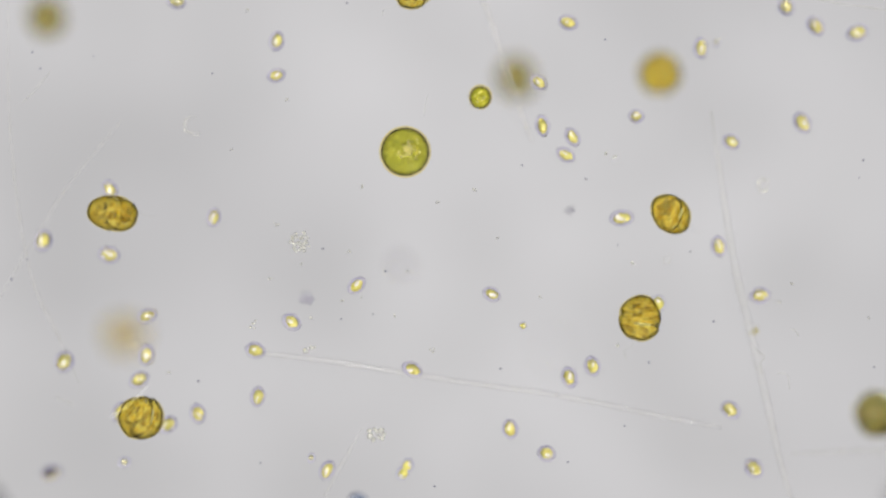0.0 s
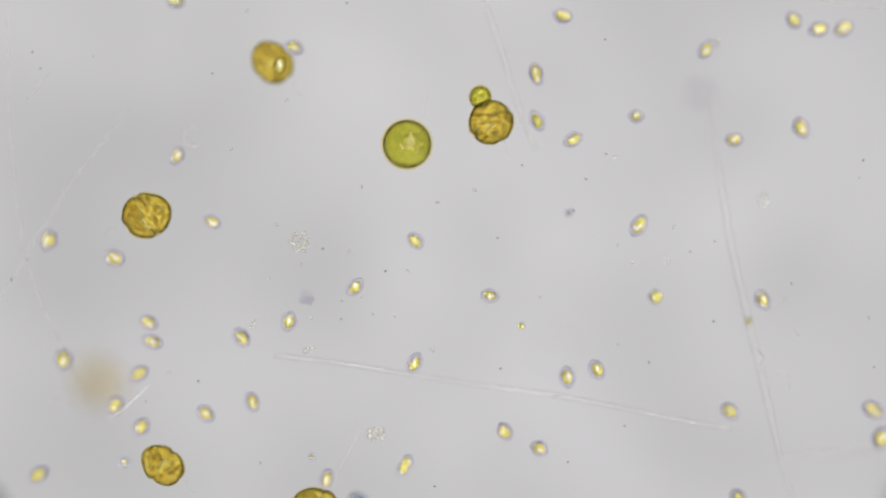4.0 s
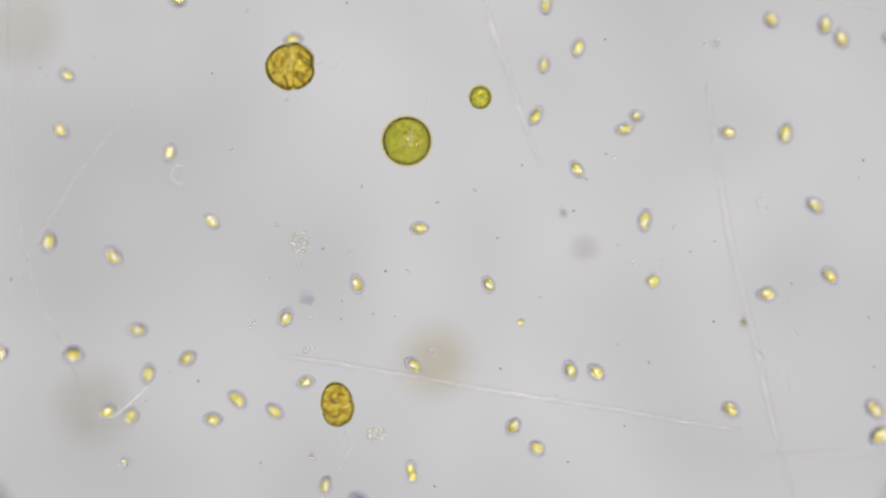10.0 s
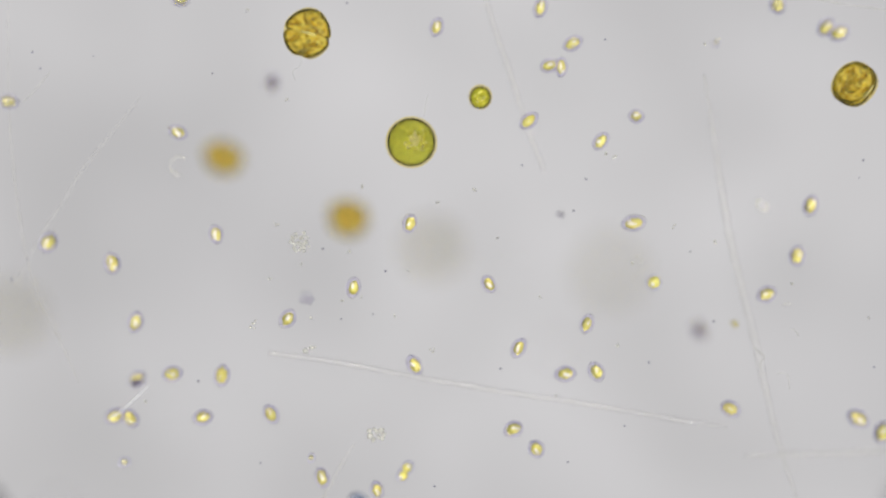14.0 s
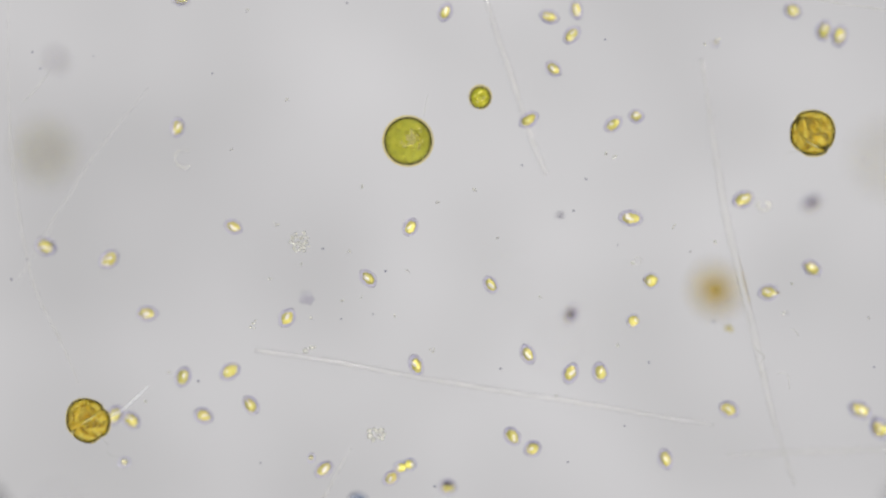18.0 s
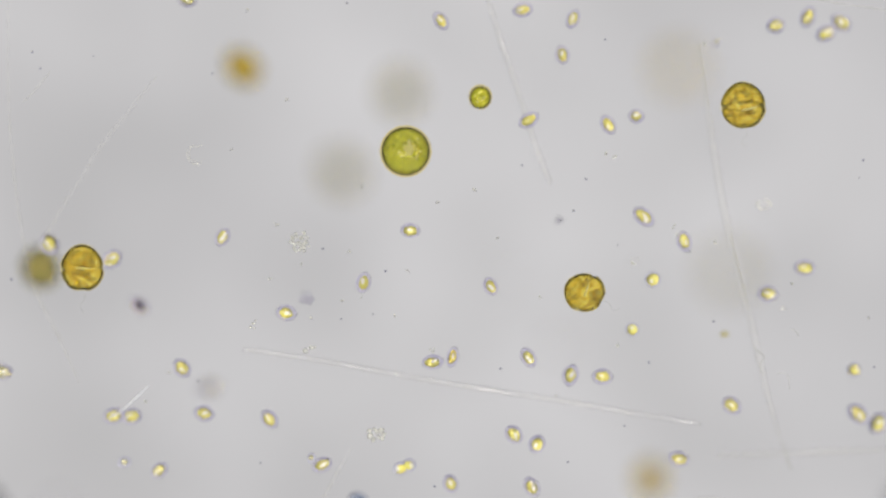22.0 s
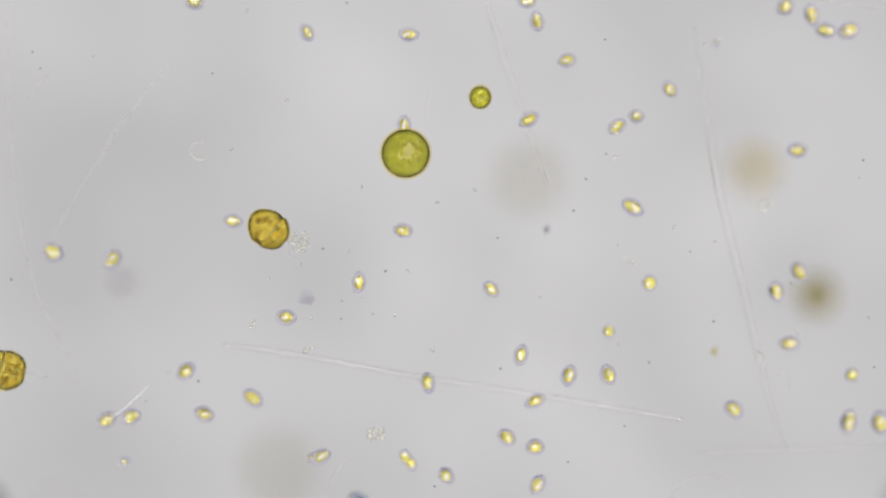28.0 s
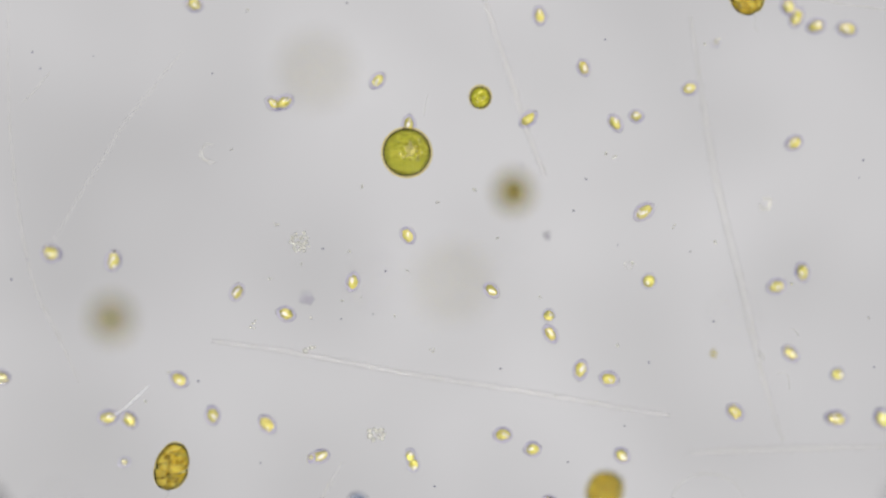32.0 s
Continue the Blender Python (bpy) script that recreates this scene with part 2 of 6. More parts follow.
def cap(rx, ry, rz, shape, sign, u=48, v=18):
    """A hollow half body along y with a thick wall, open at the girdle; shape moves a unit point before it is scaled."""
    bm = bmesh.new()
    arc = [(math.sin(i / v * math.pi / 2), sign * math.cos(i / v * math.pi / 2)) for i in range(1, v)] + [(1.0, 0.0)]

    def layer(rings, k):
        put = lambda q: bm.verts.new((q.x * rx * k, q.y * ry * k, q.z * rz * k))
        pole = put(shape(Vector((0, sign, 0))))
        made = [[put(shape(Vector((r * math.cos(j * math.tau / u), y, r * math.sin(j * math.tau / u))))) for j in range(u)] for r, y in rings]
        for j in range(u):
            bm.faces.new((pole, made[0][(j + 1) % u], made[0][j]))
        return made

    outer, inner = layer(arc + [((1 + WALL) / 2, 0.0)], 1.0), layer(arc, WALL)
    rings = outer + inner[::-1]
    for i, j in zip(rings, rings[1:]):
        for k in range(u):
            bm.faces.new((i[k], i[(k + 1) % u], j[(k + 1) % u], j[k]))
    bmesh.ops.recalc_face_normals(bm, faces=bm.faces)
    return bm


def swimmer(key, wide=84, long=88, seed=1, brown=False, dull=False, depth=0.84):
    """An amber armoured flagellate: two unequal halves, a girdle groove between them, grains inside. The axis is y."""
    rng = random.Random(seed * 7 + 1)
    c = empty("amber_dinoflagellate", key, "dinoflagellate swimming deep in the water, darkened to imitate its blur" if brown else "amber-yellow dinoflagellate with a girdle groove, swimming in water", "dinoflagellate", "amber swimmers")
    w, h = wide / 2000, long / 2000
    gap = 0.030
    peak = rng.uniform(0.98, 1.10)
    lobe = rng.uniform(0.04, 0.10)
    off = rng.uniform(0.03, 0.08)
    step = rng.uniform(0.05, 0.10)

    def plump(z):
        """A little flattened above and below, steeper at the rim."""
        return math.copysign(abs(z) ** 0.78, z)

    def girdle_line(p):
        """The girdle runs round as a shallow screw: its two ends miss each other at the sulcus, on the +z side."""
        turn = math.atan2(p.x, -p.z)
        return step * turn / math.pi * min(1.0, (math.pi - abs(turn)) / 0.35)

    def sulcus(p, y):
        """A shallow furrow down the hypocone on the +z side."""
        return 1 - 0.16 * math.exp(-((p.x / 0.16) ** 2)) * max(p.z, 0.0) * math.exp(-((y - 0.35) / 0.4) ** 2)

    def upper(p):
        y = max(p.y, 0.0)
        pinch = (1 - 0.085 * math.exp(-((y / 0.11) ** 2))) * (1 - 0.13 * y)
        q = Vector((p.x * pinch, gap + y * (peak - gap) + girdle_line(p) * (1 - y), plump(p.z) * pinch))
        return q * (1 + 0.03 * noise.noise(p * 2.2 + Vector((seed, 0, 0))))

    def lower(p):
        y = max(-p.y, 0.0)
        pinch = 1 - 0.085 * math.exp(-((y / 0.11) ** 2))
        notch = 1 - lobe * math.exp(-((p.x / 0.25) ** 2)) * y
        q = Vector((p.x * pinch * 0.97 + off, -gap - y * (0.97 - gap) * notch + girdle_line(p) * (1 - y), plump(p.z) * pinch * sulcus(p, y)))
        return q * (1 + 0.035 * noise.noise(p * 2.2 + Vector((0, seed, 0))))

    for name, f in (("epicone", upper), ("hypocone", lower)):
        bm = cap(w, h, w * depth, f, 1 if name == "epicone" else -1)
        half = part(name, bm, M_BLUR_PLASM if brown else M_AMBER_DULL if dull else M_AMBER, c, "half of the cell, darkened to imitate blur" if brown else "amber half of the cell")
        half.visible_shadow = False
        sign = 1 if name == "epicone" else -1
        for i in range(6):
            ang = i * math.tau / 6 + rng.uniform(-0.4, 0.4)
            r = rng.uniform(0.25, 0.60)
            at = (w * r * math.cos(ang), sign * h * rng.uniform(0.20, 0.62), w * depth * r * math.sin(ang))
            lump = part("chloroplast", ball(w * rng.uniform(0.14, 0.30), h * rng.uniform(0.05, 0.10), w * 0.10, at, 14, 8, lumpy(0.45, 1.6, seed + i), rng.uniform(-40, 40)), M_BROWN_GRAIN if i % 2 else M_AMBER_BODY, half, "brown chloroplast" if i % 2 else "golden chloroplast")
            lump.visible_shadow = False
        for i in range(4 if brown else 26):
            y = rng.uniform(0.14, 0.82)
            r, ang = math.sqrt(1 - y * y) * 0.84 * math.sqrt(rng.random()), rng.uniform(0, math.tau)
            size = rng.uniform(0.035, 0.08)
            at = (w * r * math.cos(ang), sign * h * y, w * depth * r * math.sin(ang))
            part("grain", ball(w * size * rng.uniform(1.0, 1.8), h * size, w * size, at, 12, 8, lumpy(0.5, 1.5, i + seed), rng.uniform(0, 180)), M_GRANULE if i % 5 < 3 else M_BROWN_GRAIN, half, "pale gold grain" if i % 5 < 3 else "brown grain").visible_shadow = False
    bm = bmesh.new()
    rims = [[bm.verts.new((q.x * w, q.y * h, q.z * w * depth)) for q in (f(Vector((k * math.cos(j * math.tau / 48), 0, k * math.sin(j * math.tau / 48)))) for j in range(48))] for f, k in ((upper, WALL), (lower, WALL), (lower, WALL - 0.07), (upper, WALL - 0.07))]
    for i, j in zip(rims, rims[1:] + rims[:1]):
        for k in range(48):
            bm.faces.new((i[k], i[(k + 1) % 48], j[(k + 1) % 48], j[k]))
    bmesh.ops.recalc_face_normals(bm, faces=bm.faces)
    part("girdle", bm, M_AMBER_DARK, c, "dark girdle groove").visible_shadow = False

    def hull(p):
        q = Vector((p.x * (1 - 0.13 * p.y), p.y * peak, plump(p.z) * (1 - 0.13 * p.y))) if p.y >= 0 else Vector((p.x * 0.97 - off * max(p.y * 5, -1.0), p.y * 0.97 * (1 + lobe * math.exp(-((p.x / 0.25) ** 2)) * p.y), plump(p.z)))
        return q * 1.055 * (1 - 0.06 * math.exp(-((p.y / 0.14) ** 2)))

    part("sheath", ball(w, h, w * depth * 1.04, u=32, v=20, shape=hull), M_WARM_FRINGE, c, "thin warm-tinted shell that imitates a colour fringe").visible_shadow = False
    part("groove_stripe", ball(w * 0.34, h * 0.04, w * 0.06, (w * 0.05, 0, w * depth * 0.86), 20, 10, lumpy(0.6, 2.4, seed), rng.uniform(-12, 12)), M_PALE_PLASM, c, "pale stripe in the groove")
    part("inner_body", ball(w * rng.uniform(0.42, 0.56), h * rng.uniform(0.26, 0.36), w * 0.34, (w * rng.uniform(-0.15, 0.15), h * rng.choice((-0.42, 0.40)), w * 0.12), 28, 18, lumpy(0.12, 1.4, seed), rng.uniform(-25, 25)), M_AMBER_BODY, c, "paler rounded inner body").visible_shadow = False
    tail = smooth_path([(0, -h * 0.9, 0), (w * 0.15, -h * 1.25, 0.004), (-w * 0.1, -h * 1.6, 0), (w * 0.1, -h * 1.9, 0.004)], 14)
    part("flagellum", tube(tail, [0.0009] * 14, 6), M_HAIR, c, "fine clear flagellum")
    return c


# ---- the stage: lamp field, glass slide ----
def sheet(name, sx, sy, z, thick, material, label, category):
    bm = bmesh.new()
    bmesh.ops.create_cube(bm, size=1.0)
    for p in bm.verts:
        p.co = Vector((p.co.x * sx, p.co.y * sy, z - thick / 2 + p.co.z * thick))
    mesh = bpy.data.meshes.new(name)
    bm.to_mesh(mesh)
    bm.free()
    mesh.materials.append(material)
    return tagged(new(name, mesh), label, category, kind="structure")


sheet("backdrop", 6.9, 5.2, -6.0, 0.05, M_FIELD, "pale grey lamp field under the stage, glowing with faint patches", "backdrop")
sheet("ground", 5.2, 4.6, -1.52, 0.04, M_SLIDE, "clear glass slide, faintly cloudy in tone", "glass slide")

# ---- the two green cells ----
def thick_wall(rx, ry, rz, thick, u=48, v=32):
    """A closed clear wall: an outer and an inner skin."""
    bm = ball(rx, ry, rz, u=u, v=v)
    inner = ball(rx - thick, ry - thick, rz - thick, u=u, v=v)
    for f in inner.faces:
        f.normal_flip()
    mesh = bpy.data.meshes.new("inner_skin")
    inner.to_mesh(mesh)
    inner.free()
    bm.from_mesh(mesh)
    bpy.data.meshes.remove(mesh)
    return bm


g = empty("large_green_cell", "green", "large round olive-green algal cell with a pale nucleus", "alga cell")
part("cell_wall", thick_wall(0.0422, 0.0422, 0.0422, 0.0026), M_GREEN_WALL, g, "thin dark-rimmed cell wall").visible_shadow = False
part("plasm", ball(0.0392, 0.0392, 0.0392, u=48, v=32), M_GREEN, g, "olive-green plasm").visible_shadow = False
part("sheath", ball(0.0462, 0.0462, 0.0462, (0, 0, 0), u=48, v=32), M_WARM_FRINGE, g, "thin warm-tinted shell that imitates a colour fringe").visible_shadow = False
rng = random.Random(5)


def on_dome(x, y, r=0.0400):
    return math.sqrt(r * r - x * x - y * y)


for i in range(34):
    r, ang = 0.0125 * math.sqrt(rng.random()), rng.uniform(0, math.tau)
    x, y = r * math.cos(ang) + 0.001, r * math.sin(ang) * 0.8 + 0.3 * r * math.cos(ang)
    s = rng.uniform(0.0014, 0.0034)
    part("nucleus_grain", ball(s, s * 0.8, 0.0012, (x, y, on_dome(x, y)), 12, 8, lumpy(0.4, 1.6, i), rng.uniform(0, 180)), M_NUCLEUS, g, "pale grain of the nucleus")
for i in range(60):
    ang, r = rng.gauss(0.0, 0.8), rng.uniform(0.010, 0.030)
    x, y, s = r * math.cos(ang), r * math.sin(ang), rng.uniform(0.0009, 0.0019)
    part("granule", ball(s, s * rng.uniform(0.6, 1.0), 0.0009, (x, y, on_dome(x, y)), 10, 6, None, rng.uniform(0, 180)), (M_PALE_PLASM, M_BROWN_GRAIN, M_OLIVE, M_DARK_SPOT, M_PALE_PLASM, M_BROWN_GRAIN)[i % 6], g)
for i in range(70):
    ang, r = rng.uniform(0, math.tau), 0.034 * math.sqrt(rng.uniform(0.1, 1.0))
    x, y, s = r * math.cos(ang), r * math.sin(ang), rng.uniform(0.0010, 0.0022)
    part("chloroplast", ball(s * 1.5, s, 0.0010, (x, y, on_dome(x, y)), 10, 6, None, rng.uniform(0, 180)), M_GREEN_BODY, g, "small green chloroplast")
for i in range(18):
    r, ang = rng.uniform(0.008, 0.024), rng.uniform(-0.9, 1.5)
    x, y, s = r * math.cos(ang), r * math.sin(ang), rng.uniform(0.0010, 0.0019)
    part("granule", ball(s, s, 0.0010, (x, y, on_dome(x, y) + 0.0004), 10, 6), M_NUCLEUS, g, "pale granule")
g = empty("small_green_cell", "green_small", "small round olive-green algal cell with dark granules", "alga cell")
part("cell_wall", thick_wall(0.0186, 0.0200, 0.019, 0.0024, 36, 24), M_GREEN_RIM, g, "thin dark-rimmed cell wall").visible_shadow = False
part("plasm", ball(0.0158, 0.0172, 0.0162, u=36, v=24), M_GREEN_PALE, g, "olive-green plasm").visible_shadow = False
part("sheath", ball(0.0212, 0.0226, 0.021, (0, 0.0012, 0), u=36, v=24), M_WARM_FRINGE, g, "thin warm-tinted shell that imitates a colour fringe").visible_shadow = False
for i, (x, y) in enumerate(((-6, 3), (-3, 7), (2, -6), (6, 5), (5, -3), (-2, -2), (-8, -4), (1, 9), (8, 0), (2, 2), (-5, -8), (-9, 2))):
    s = (0.0014, 0.0022, 0.0018)[i % 3]
    part("granule", ball(s, s, 0.001, (x / 1000, y / 1000, on_dome(x / 1000, y / 1000, 0.0165)), 10, 6), M_DARK_SPOT if i % 3 == 0 else M_NUCLEUS, g)

# ---- the small cells: key, length, width ----
SIZES = {
    "rim_top": (34, 27), "far_a": (34, 26), "far_b": (34, 23), "up_a": (35, 26), "up_b": (32, 24), "up_c": (38, 25), "up_d": (36, 24), "up_e": (36, 24),
    "guest_a": (36, 24), "rest": (28, 23), "right_a": (38, 25), "right_b": (32, 28), "right_c": (38, 27), "right_d": (40, 28), "right_e": (38, 25), "right_f": (40, 29),
    "right_g": (32, 26), "big_lemon": (44, 28), "right_h": (38, 26), "right_i": (36, 29), "mid_a": (33, 24), "mid_b": (36, 25), "mid_c": (35, 28), "mid_d": (36, 28),
    "mid_e": (38, 25), "mid_f": (38, 28), "mid_g": (36, 28), "low_a": (38, 28), "low_b": (32, 28), "low_c": (36, 26), "low_d": (38, 25), "low_e": (36, 28),
    "left_a": (36, 27), "left_b": (36, 28), "left_c": (38, 28), "left_d": (38, 26), "left_e": (38, 27), "left_f": (38, 34), "left_g": (40, 30), "left_h": (34, 24),
    "left_i": (36, 25), "left_j": (34, 26), "left_k": (40, 32), "low_f": (38, 30), "left_l": (40, 28), "edge_a": (34, 28), "right_j": (44, 30), "right_k": (42, 32),
    "mid_h": (34, 25), "right_l": (38, 27), "right_m": (38, 28), "wander_a": (36, 25), "wander_b": (34, 22), "wander_c": (34, 24), "wander_d": (32, 24), "wander_e": (34, 24),
    "wander_f": (36, 26), "low_g": (38, 26), "low_h": (32, 26), "low_i": (38, 26), "wander_g": (38, 24), "wander_h": (32, 24), "wander_i": (32, 22), "mid_i": (38, 24),
    "left_m": (36, 25), "left_n": (38, 27), "top_a": (32, 22), "wander_j": (32, 22),
}
for i, (key, (long, wide)) in enumerate(SIZES.items()):
    lemon_cell(key, long, wide, seed=i + 1)
for i, (key, wide) in enumerate((("round_a", 29), ("round_b", 25), ("round_c", 26), ("round_d", 25), ("dot", 15))):
    round_cell(key, wide, i + 40)
lemon_cell("spindle", 36, 19, 77, True)
dividing_cell("pair")
for i, (key, x, y, a, s) in enumerate((("pale_a", 551, 811, 70, 20), ("pale_b", 220, 819, 20, 26), ("pale_c", 1267, 76, 40, 18))):
    c = empty("pale_cell", key, "faint small pale cell resting near the slide", "alga cell")
    part("pellicle", ball(s / 2000, s / 2600, s / 2600), M_CLEAR, c, "clear pellicle").visible_shadow = False
    part("reserve_grain", ball(s / 4500, s / 5000, s / 5000, (0.001, 0.001, 0.002)), M_PALE_PLASM, c, "pale grain")
    c.matrix_basis = Matrix.Translation(place(x, y, {"pale_b": -45, "pale_c": -75}.get(key, 0))) @ Matrix.Rotation(radians(a), 4, "Z")

# ---- the amber swimmers: key, width, length along the axis; those that stay deep in the drop ----
DEEP = ("sc3", "s9x", "s9y", "sg", "s12a", "s13", "s23", "s24b", "s29", "s30", "s31", "s36", "d1", "d2", "d3", "d4", "d5", "d6", "d8", "d10", "d11", "d12", "d13", "d14", "d15", "d16")
FLAT = ("sa", "sc", "s5", "s7", "s16", "sf", "s19", "s20", "s26", "s11", "s10")
for i, (key, wide, long) in enumerate((
        ("sa", 85, 89), ("sb", 78, 80), ("sc", 66, 96), ("sc2", 76, 80), ("sc3", 78, 84), ("s5", 70, 84), ("s6", 68, 74), ("s7", 66, 84), ("s8", 78, 66), ("s9", 80, 78),
        ("s9y", 74, 80), ("s9x", 72, 76), ("s9b", 70, 76), ("s10", 78, 80), ("s11", 66, 78), ("s11b", 70, 76), ("se", 80, 82), ("sf", 64, 80), ("s12a", 76, 84),
        ("s13", 70, 76), ("s14", 82, 82), ("s15", 72, 80), ("s16", 76, 84), ("s17", 72, 76), ("s18", 74, 80), ("s19", 64, 78), ("s20", 70, 72), ("s21a", 78, 80),
        ("s21b", 72, 74), ("s22", 60, 70), ("s23", 72, 76), ("s24", 68, 76), ("s24b", 64, 76), ("s25", 74, 78), ("s26", 74, 84), ("s27", 62, 74), ("s28", 72, 78), ("s29", 74, 78),
        ("s30", 72, 76), ("s31", 68, 74), ("s32", 72, 74), ("d1", 74, 78), ("d2", 76, 78), ("d3", 70, 76), ("s35", 66, 74), ("s36", 72, 76), ("d4", 70, 76), ("d5", 78, 80), ("d6", 76, 78), ("d8", 72, 78), ("d10", 74, 78), ("d11", 70, 76), ("d12", 76, 80), ("d13", 74, 78), ("d14", 72, 76), ("d15", 76, 78), ("d16", 72, 78), ("d17", 64, 67), ("sg", 74, 78), ("sh", 72, 76), ("si", 74, 78))):
    # Deep and mostly blurred swimmers get the darkened and dulled plasm.
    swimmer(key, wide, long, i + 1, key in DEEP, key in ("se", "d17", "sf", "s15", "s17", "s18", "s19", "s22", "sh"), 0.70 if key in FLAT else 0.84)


# ---- fibres and debris ----
def fibre(key, knots, wide, name="glassy_fibre", label="long clear glassy fibre lying in the water", n=40, z=0.0, material=None, taper=0.45):
    """A tapered fibre whose origin lies at its first knot."""
    o = place(*knots[0], z)
    pts = smooth_path([place(x, y, z) - o for x, y in knots], n)
    radii = [wide / 2000 * (taper + (1 - taper) * min(1.0, 4 * min(i, n - 1 - i) / n)) for i in range(n)]
    ob = part(name, tube(pts, radii), material or (M_GLASSY if wide > 8 else M_HAIR_BRIGHT if wide > 5 else M_HAIR))
    tagged(ob, label, "fibre")
    ob.location = o
    THING[key] = ob
    return ob


# the longest fibre slowly straightens: two stiff lengths that hinge in the middle
c = empty("glassy_fibre", "f1", "long clear glassy fibre lying in the water", "fibre")
for key, knots, ends in (("f1_near", [(465, 627), (570, 640), (670, 656), (770, 673), (870, 688), (965, 701)], (0.85, 1.0)), ("f1_far", [(965, 701), (1073, 720), (1180, 741), (1284, 759)], (1.0, 0.7))):
    o = place(*knots[0])
    pts = smooth_path([place(x, y) - o for x, y in knots], 30)
    THING[key] = part("length", tube(pts, [0.0043 * min(1.0, ends[0] + i * 0.05, ends[1] + (29 - i) * 0.05) for i in range(30)]), M_GLASSY, c)
fibre("f2", [(815, -130), (840, -50), (858, 8), (877, 62), (897, 125), (915, 180), (932, 225), (944, 255)], 9, taper=0.8)
fibre("f3", [(1258, 195), (1272, 290), (1287, 390), (1302, 480), (1318, 550), (1335, 620), (1352, 690), (1370, 770), (1392, 860), (1425, 960)], 13, material=M_GLASSY_FAINT)
fibre("f4", [(1400, 803), (1500, 799), (1600, 796), (1800, 790)], 12, material=M_GLASSY_FAINT)
fibre("f5", [(214, 214), (165, 275), (108, 347), (80, 395), (50, 440), (20, 492), (-20, 560)], 6, z=-45, material=M_HAIR_MID)
fibre("f6", [(14, -20), (16, 200), (30, 350), (48, 460), (70, 530), (110, 610), (140, 680)], 6, z=-45, material=M_HAIR)
fibre("f7", [(641, 758), (612, 810), (590, 850), (560, 905)], 7, material=M_HAIR_MID)
fibre("f8", [(264, 682), (240, 705), (215, 727), (194, 739)], 7, "bent_fibre", "short curved clear fibre beside small yellow cells")
fibre("f9", [(1420, -6), (1480, 6), (1530, 13), (1600, 24)], 5)
fibre("f10", [(85, 700), (105, 707), (124, 716)], 5, "short_fibre", "short faint clear fibre", 12)
fibre("f12", [(757, 168), (753, 186), (750, 206)], 3, "fine_hair", "very fine clear hair above the large green cell", 12)
fibre("f13", [(40, 182), (62, 160), (88, 128)], 5, "short_fibre", "short faint clear fibre", 12)
fibre("f14", [(1334, 612), (1340, 620), (1352, 632), (1345, 645), (1350, 664)], 5, "bent_fibre", "small kinked clear fibre", 20)
fibre("f15", [(1186, 900), (1196, 868), (1222, 846), (1258, 840), (1296, 852), (1325, 890)], 6, "bent_fibre", "faint clear arched fibre", 30, material=M_HAIR)
fibre("f17", [(1398, 582), (1405, 584), (1411, 590), (1413, 597)], 4, "bent_fibre", "faint hooked clear fibre", 14, material=M_HAIR)
fibre("f16", [(1375, 662), (1385, 660), (1395, 668), (1397, 690)], 4, "bent_fibre", "faint hooked clear fibre", 16)


def beads(key, name, label, spots, material=None):
    """A little heap of loose beads round its origin."""
    c = empty(name, key, label, "debris")
    for i, (x, y, s) in enumerate(spots):
        part("bead", ball(s / 2000, s / 2400, s / 2400, (x / 1000, -y / 1000, 0), 12, 8, lumpy(0.3, 1.5, i), 37 * i), material or M_BITS, c)
    return c


rng = random.Random(11)
beads("c_ring", "bead_chain", "curved chain of tiny pale beads drifting in water", [(8, -15, 3.5), (3, -16, 4), (-2, -16, 4.5), (-7, -13.5, 5), (-10, -11, 4.5), (-12, -6, 5), (-13, -2, 4), (-12.5, 3, 5), (-11, 7, 5), (-8, 11, 6), (-3, 14, 6), (2, 15, 6.5), (6, 17, 5.5), (11, 14, 5)], M_CHAIN)
beads("c_clump", "bead_clump", "loose clump of pale granules stuck to the glass", [(19 * math.sqrt(i / 34) * math.cos(2.4 * i) + rng.uniform(-2, 2), 19 * math.sqrt(i / 34) * math.sin(2.4 * i) + rng.uniform(-2, 2), rng.uniform(5, 8.5)) for i in range(34) if rng.random() < 0.85])
beads("c_loop", "bead_loop", "small faint loop of pale matter", [(8 * math.cos(a) + 1, 11 * math.sin(a), 7) for a in (0.4, 0.9, 1.5, 2.1, 2.8, 3.5, 4.1, 4.8, 5.5)], M_CHAIN)
beads("c_chain", "bead_clump", "loose group of pale round granules on the glass", [(-12, -6, 10), (-11, 3, 12), (-5, 9, 10), (2, -5, 9), (4, 5, 8), (9, -7, 11), (13, 0, 10), (11, 7, 8), (-4, -9, 8)])
beads("c_chip", "pale_chip", "two pale chips lying on the long fibre", [(-4, 2, 11), (6, -3, 9), (12, -4, 5)])
beads("c_bits", "pale_chip", "faint pale flakes on the glass", [(-5, 4, 5), (0, -2, 6), (4, -7, 5), (2, 6, 4)])
beads("c_dot", "pale_chip", "faint pale flake on the glass", [(-3, -2, 5), (2, 2, 5), (3, -3, 4)])
beads("c_dot2", "pale_chip", "faint pale flake on the glass", [(0, 0, 5), (3, 3, 3)])
beads("c_ring2", "bead_loop", "small faint ring of pale matter", [(6 * math.cos(a), 7 * math.sin(a), 3) for a in (0, 0.9, 1.8, 2.7, 3.6, 4.5, 5.4)])
beads("c_grey", "grey_flake", "small dark grey flake drifting in water", [(-2, 1, 11), (4, -2, 8), (1, 4, 7)], M_SMUDGE)
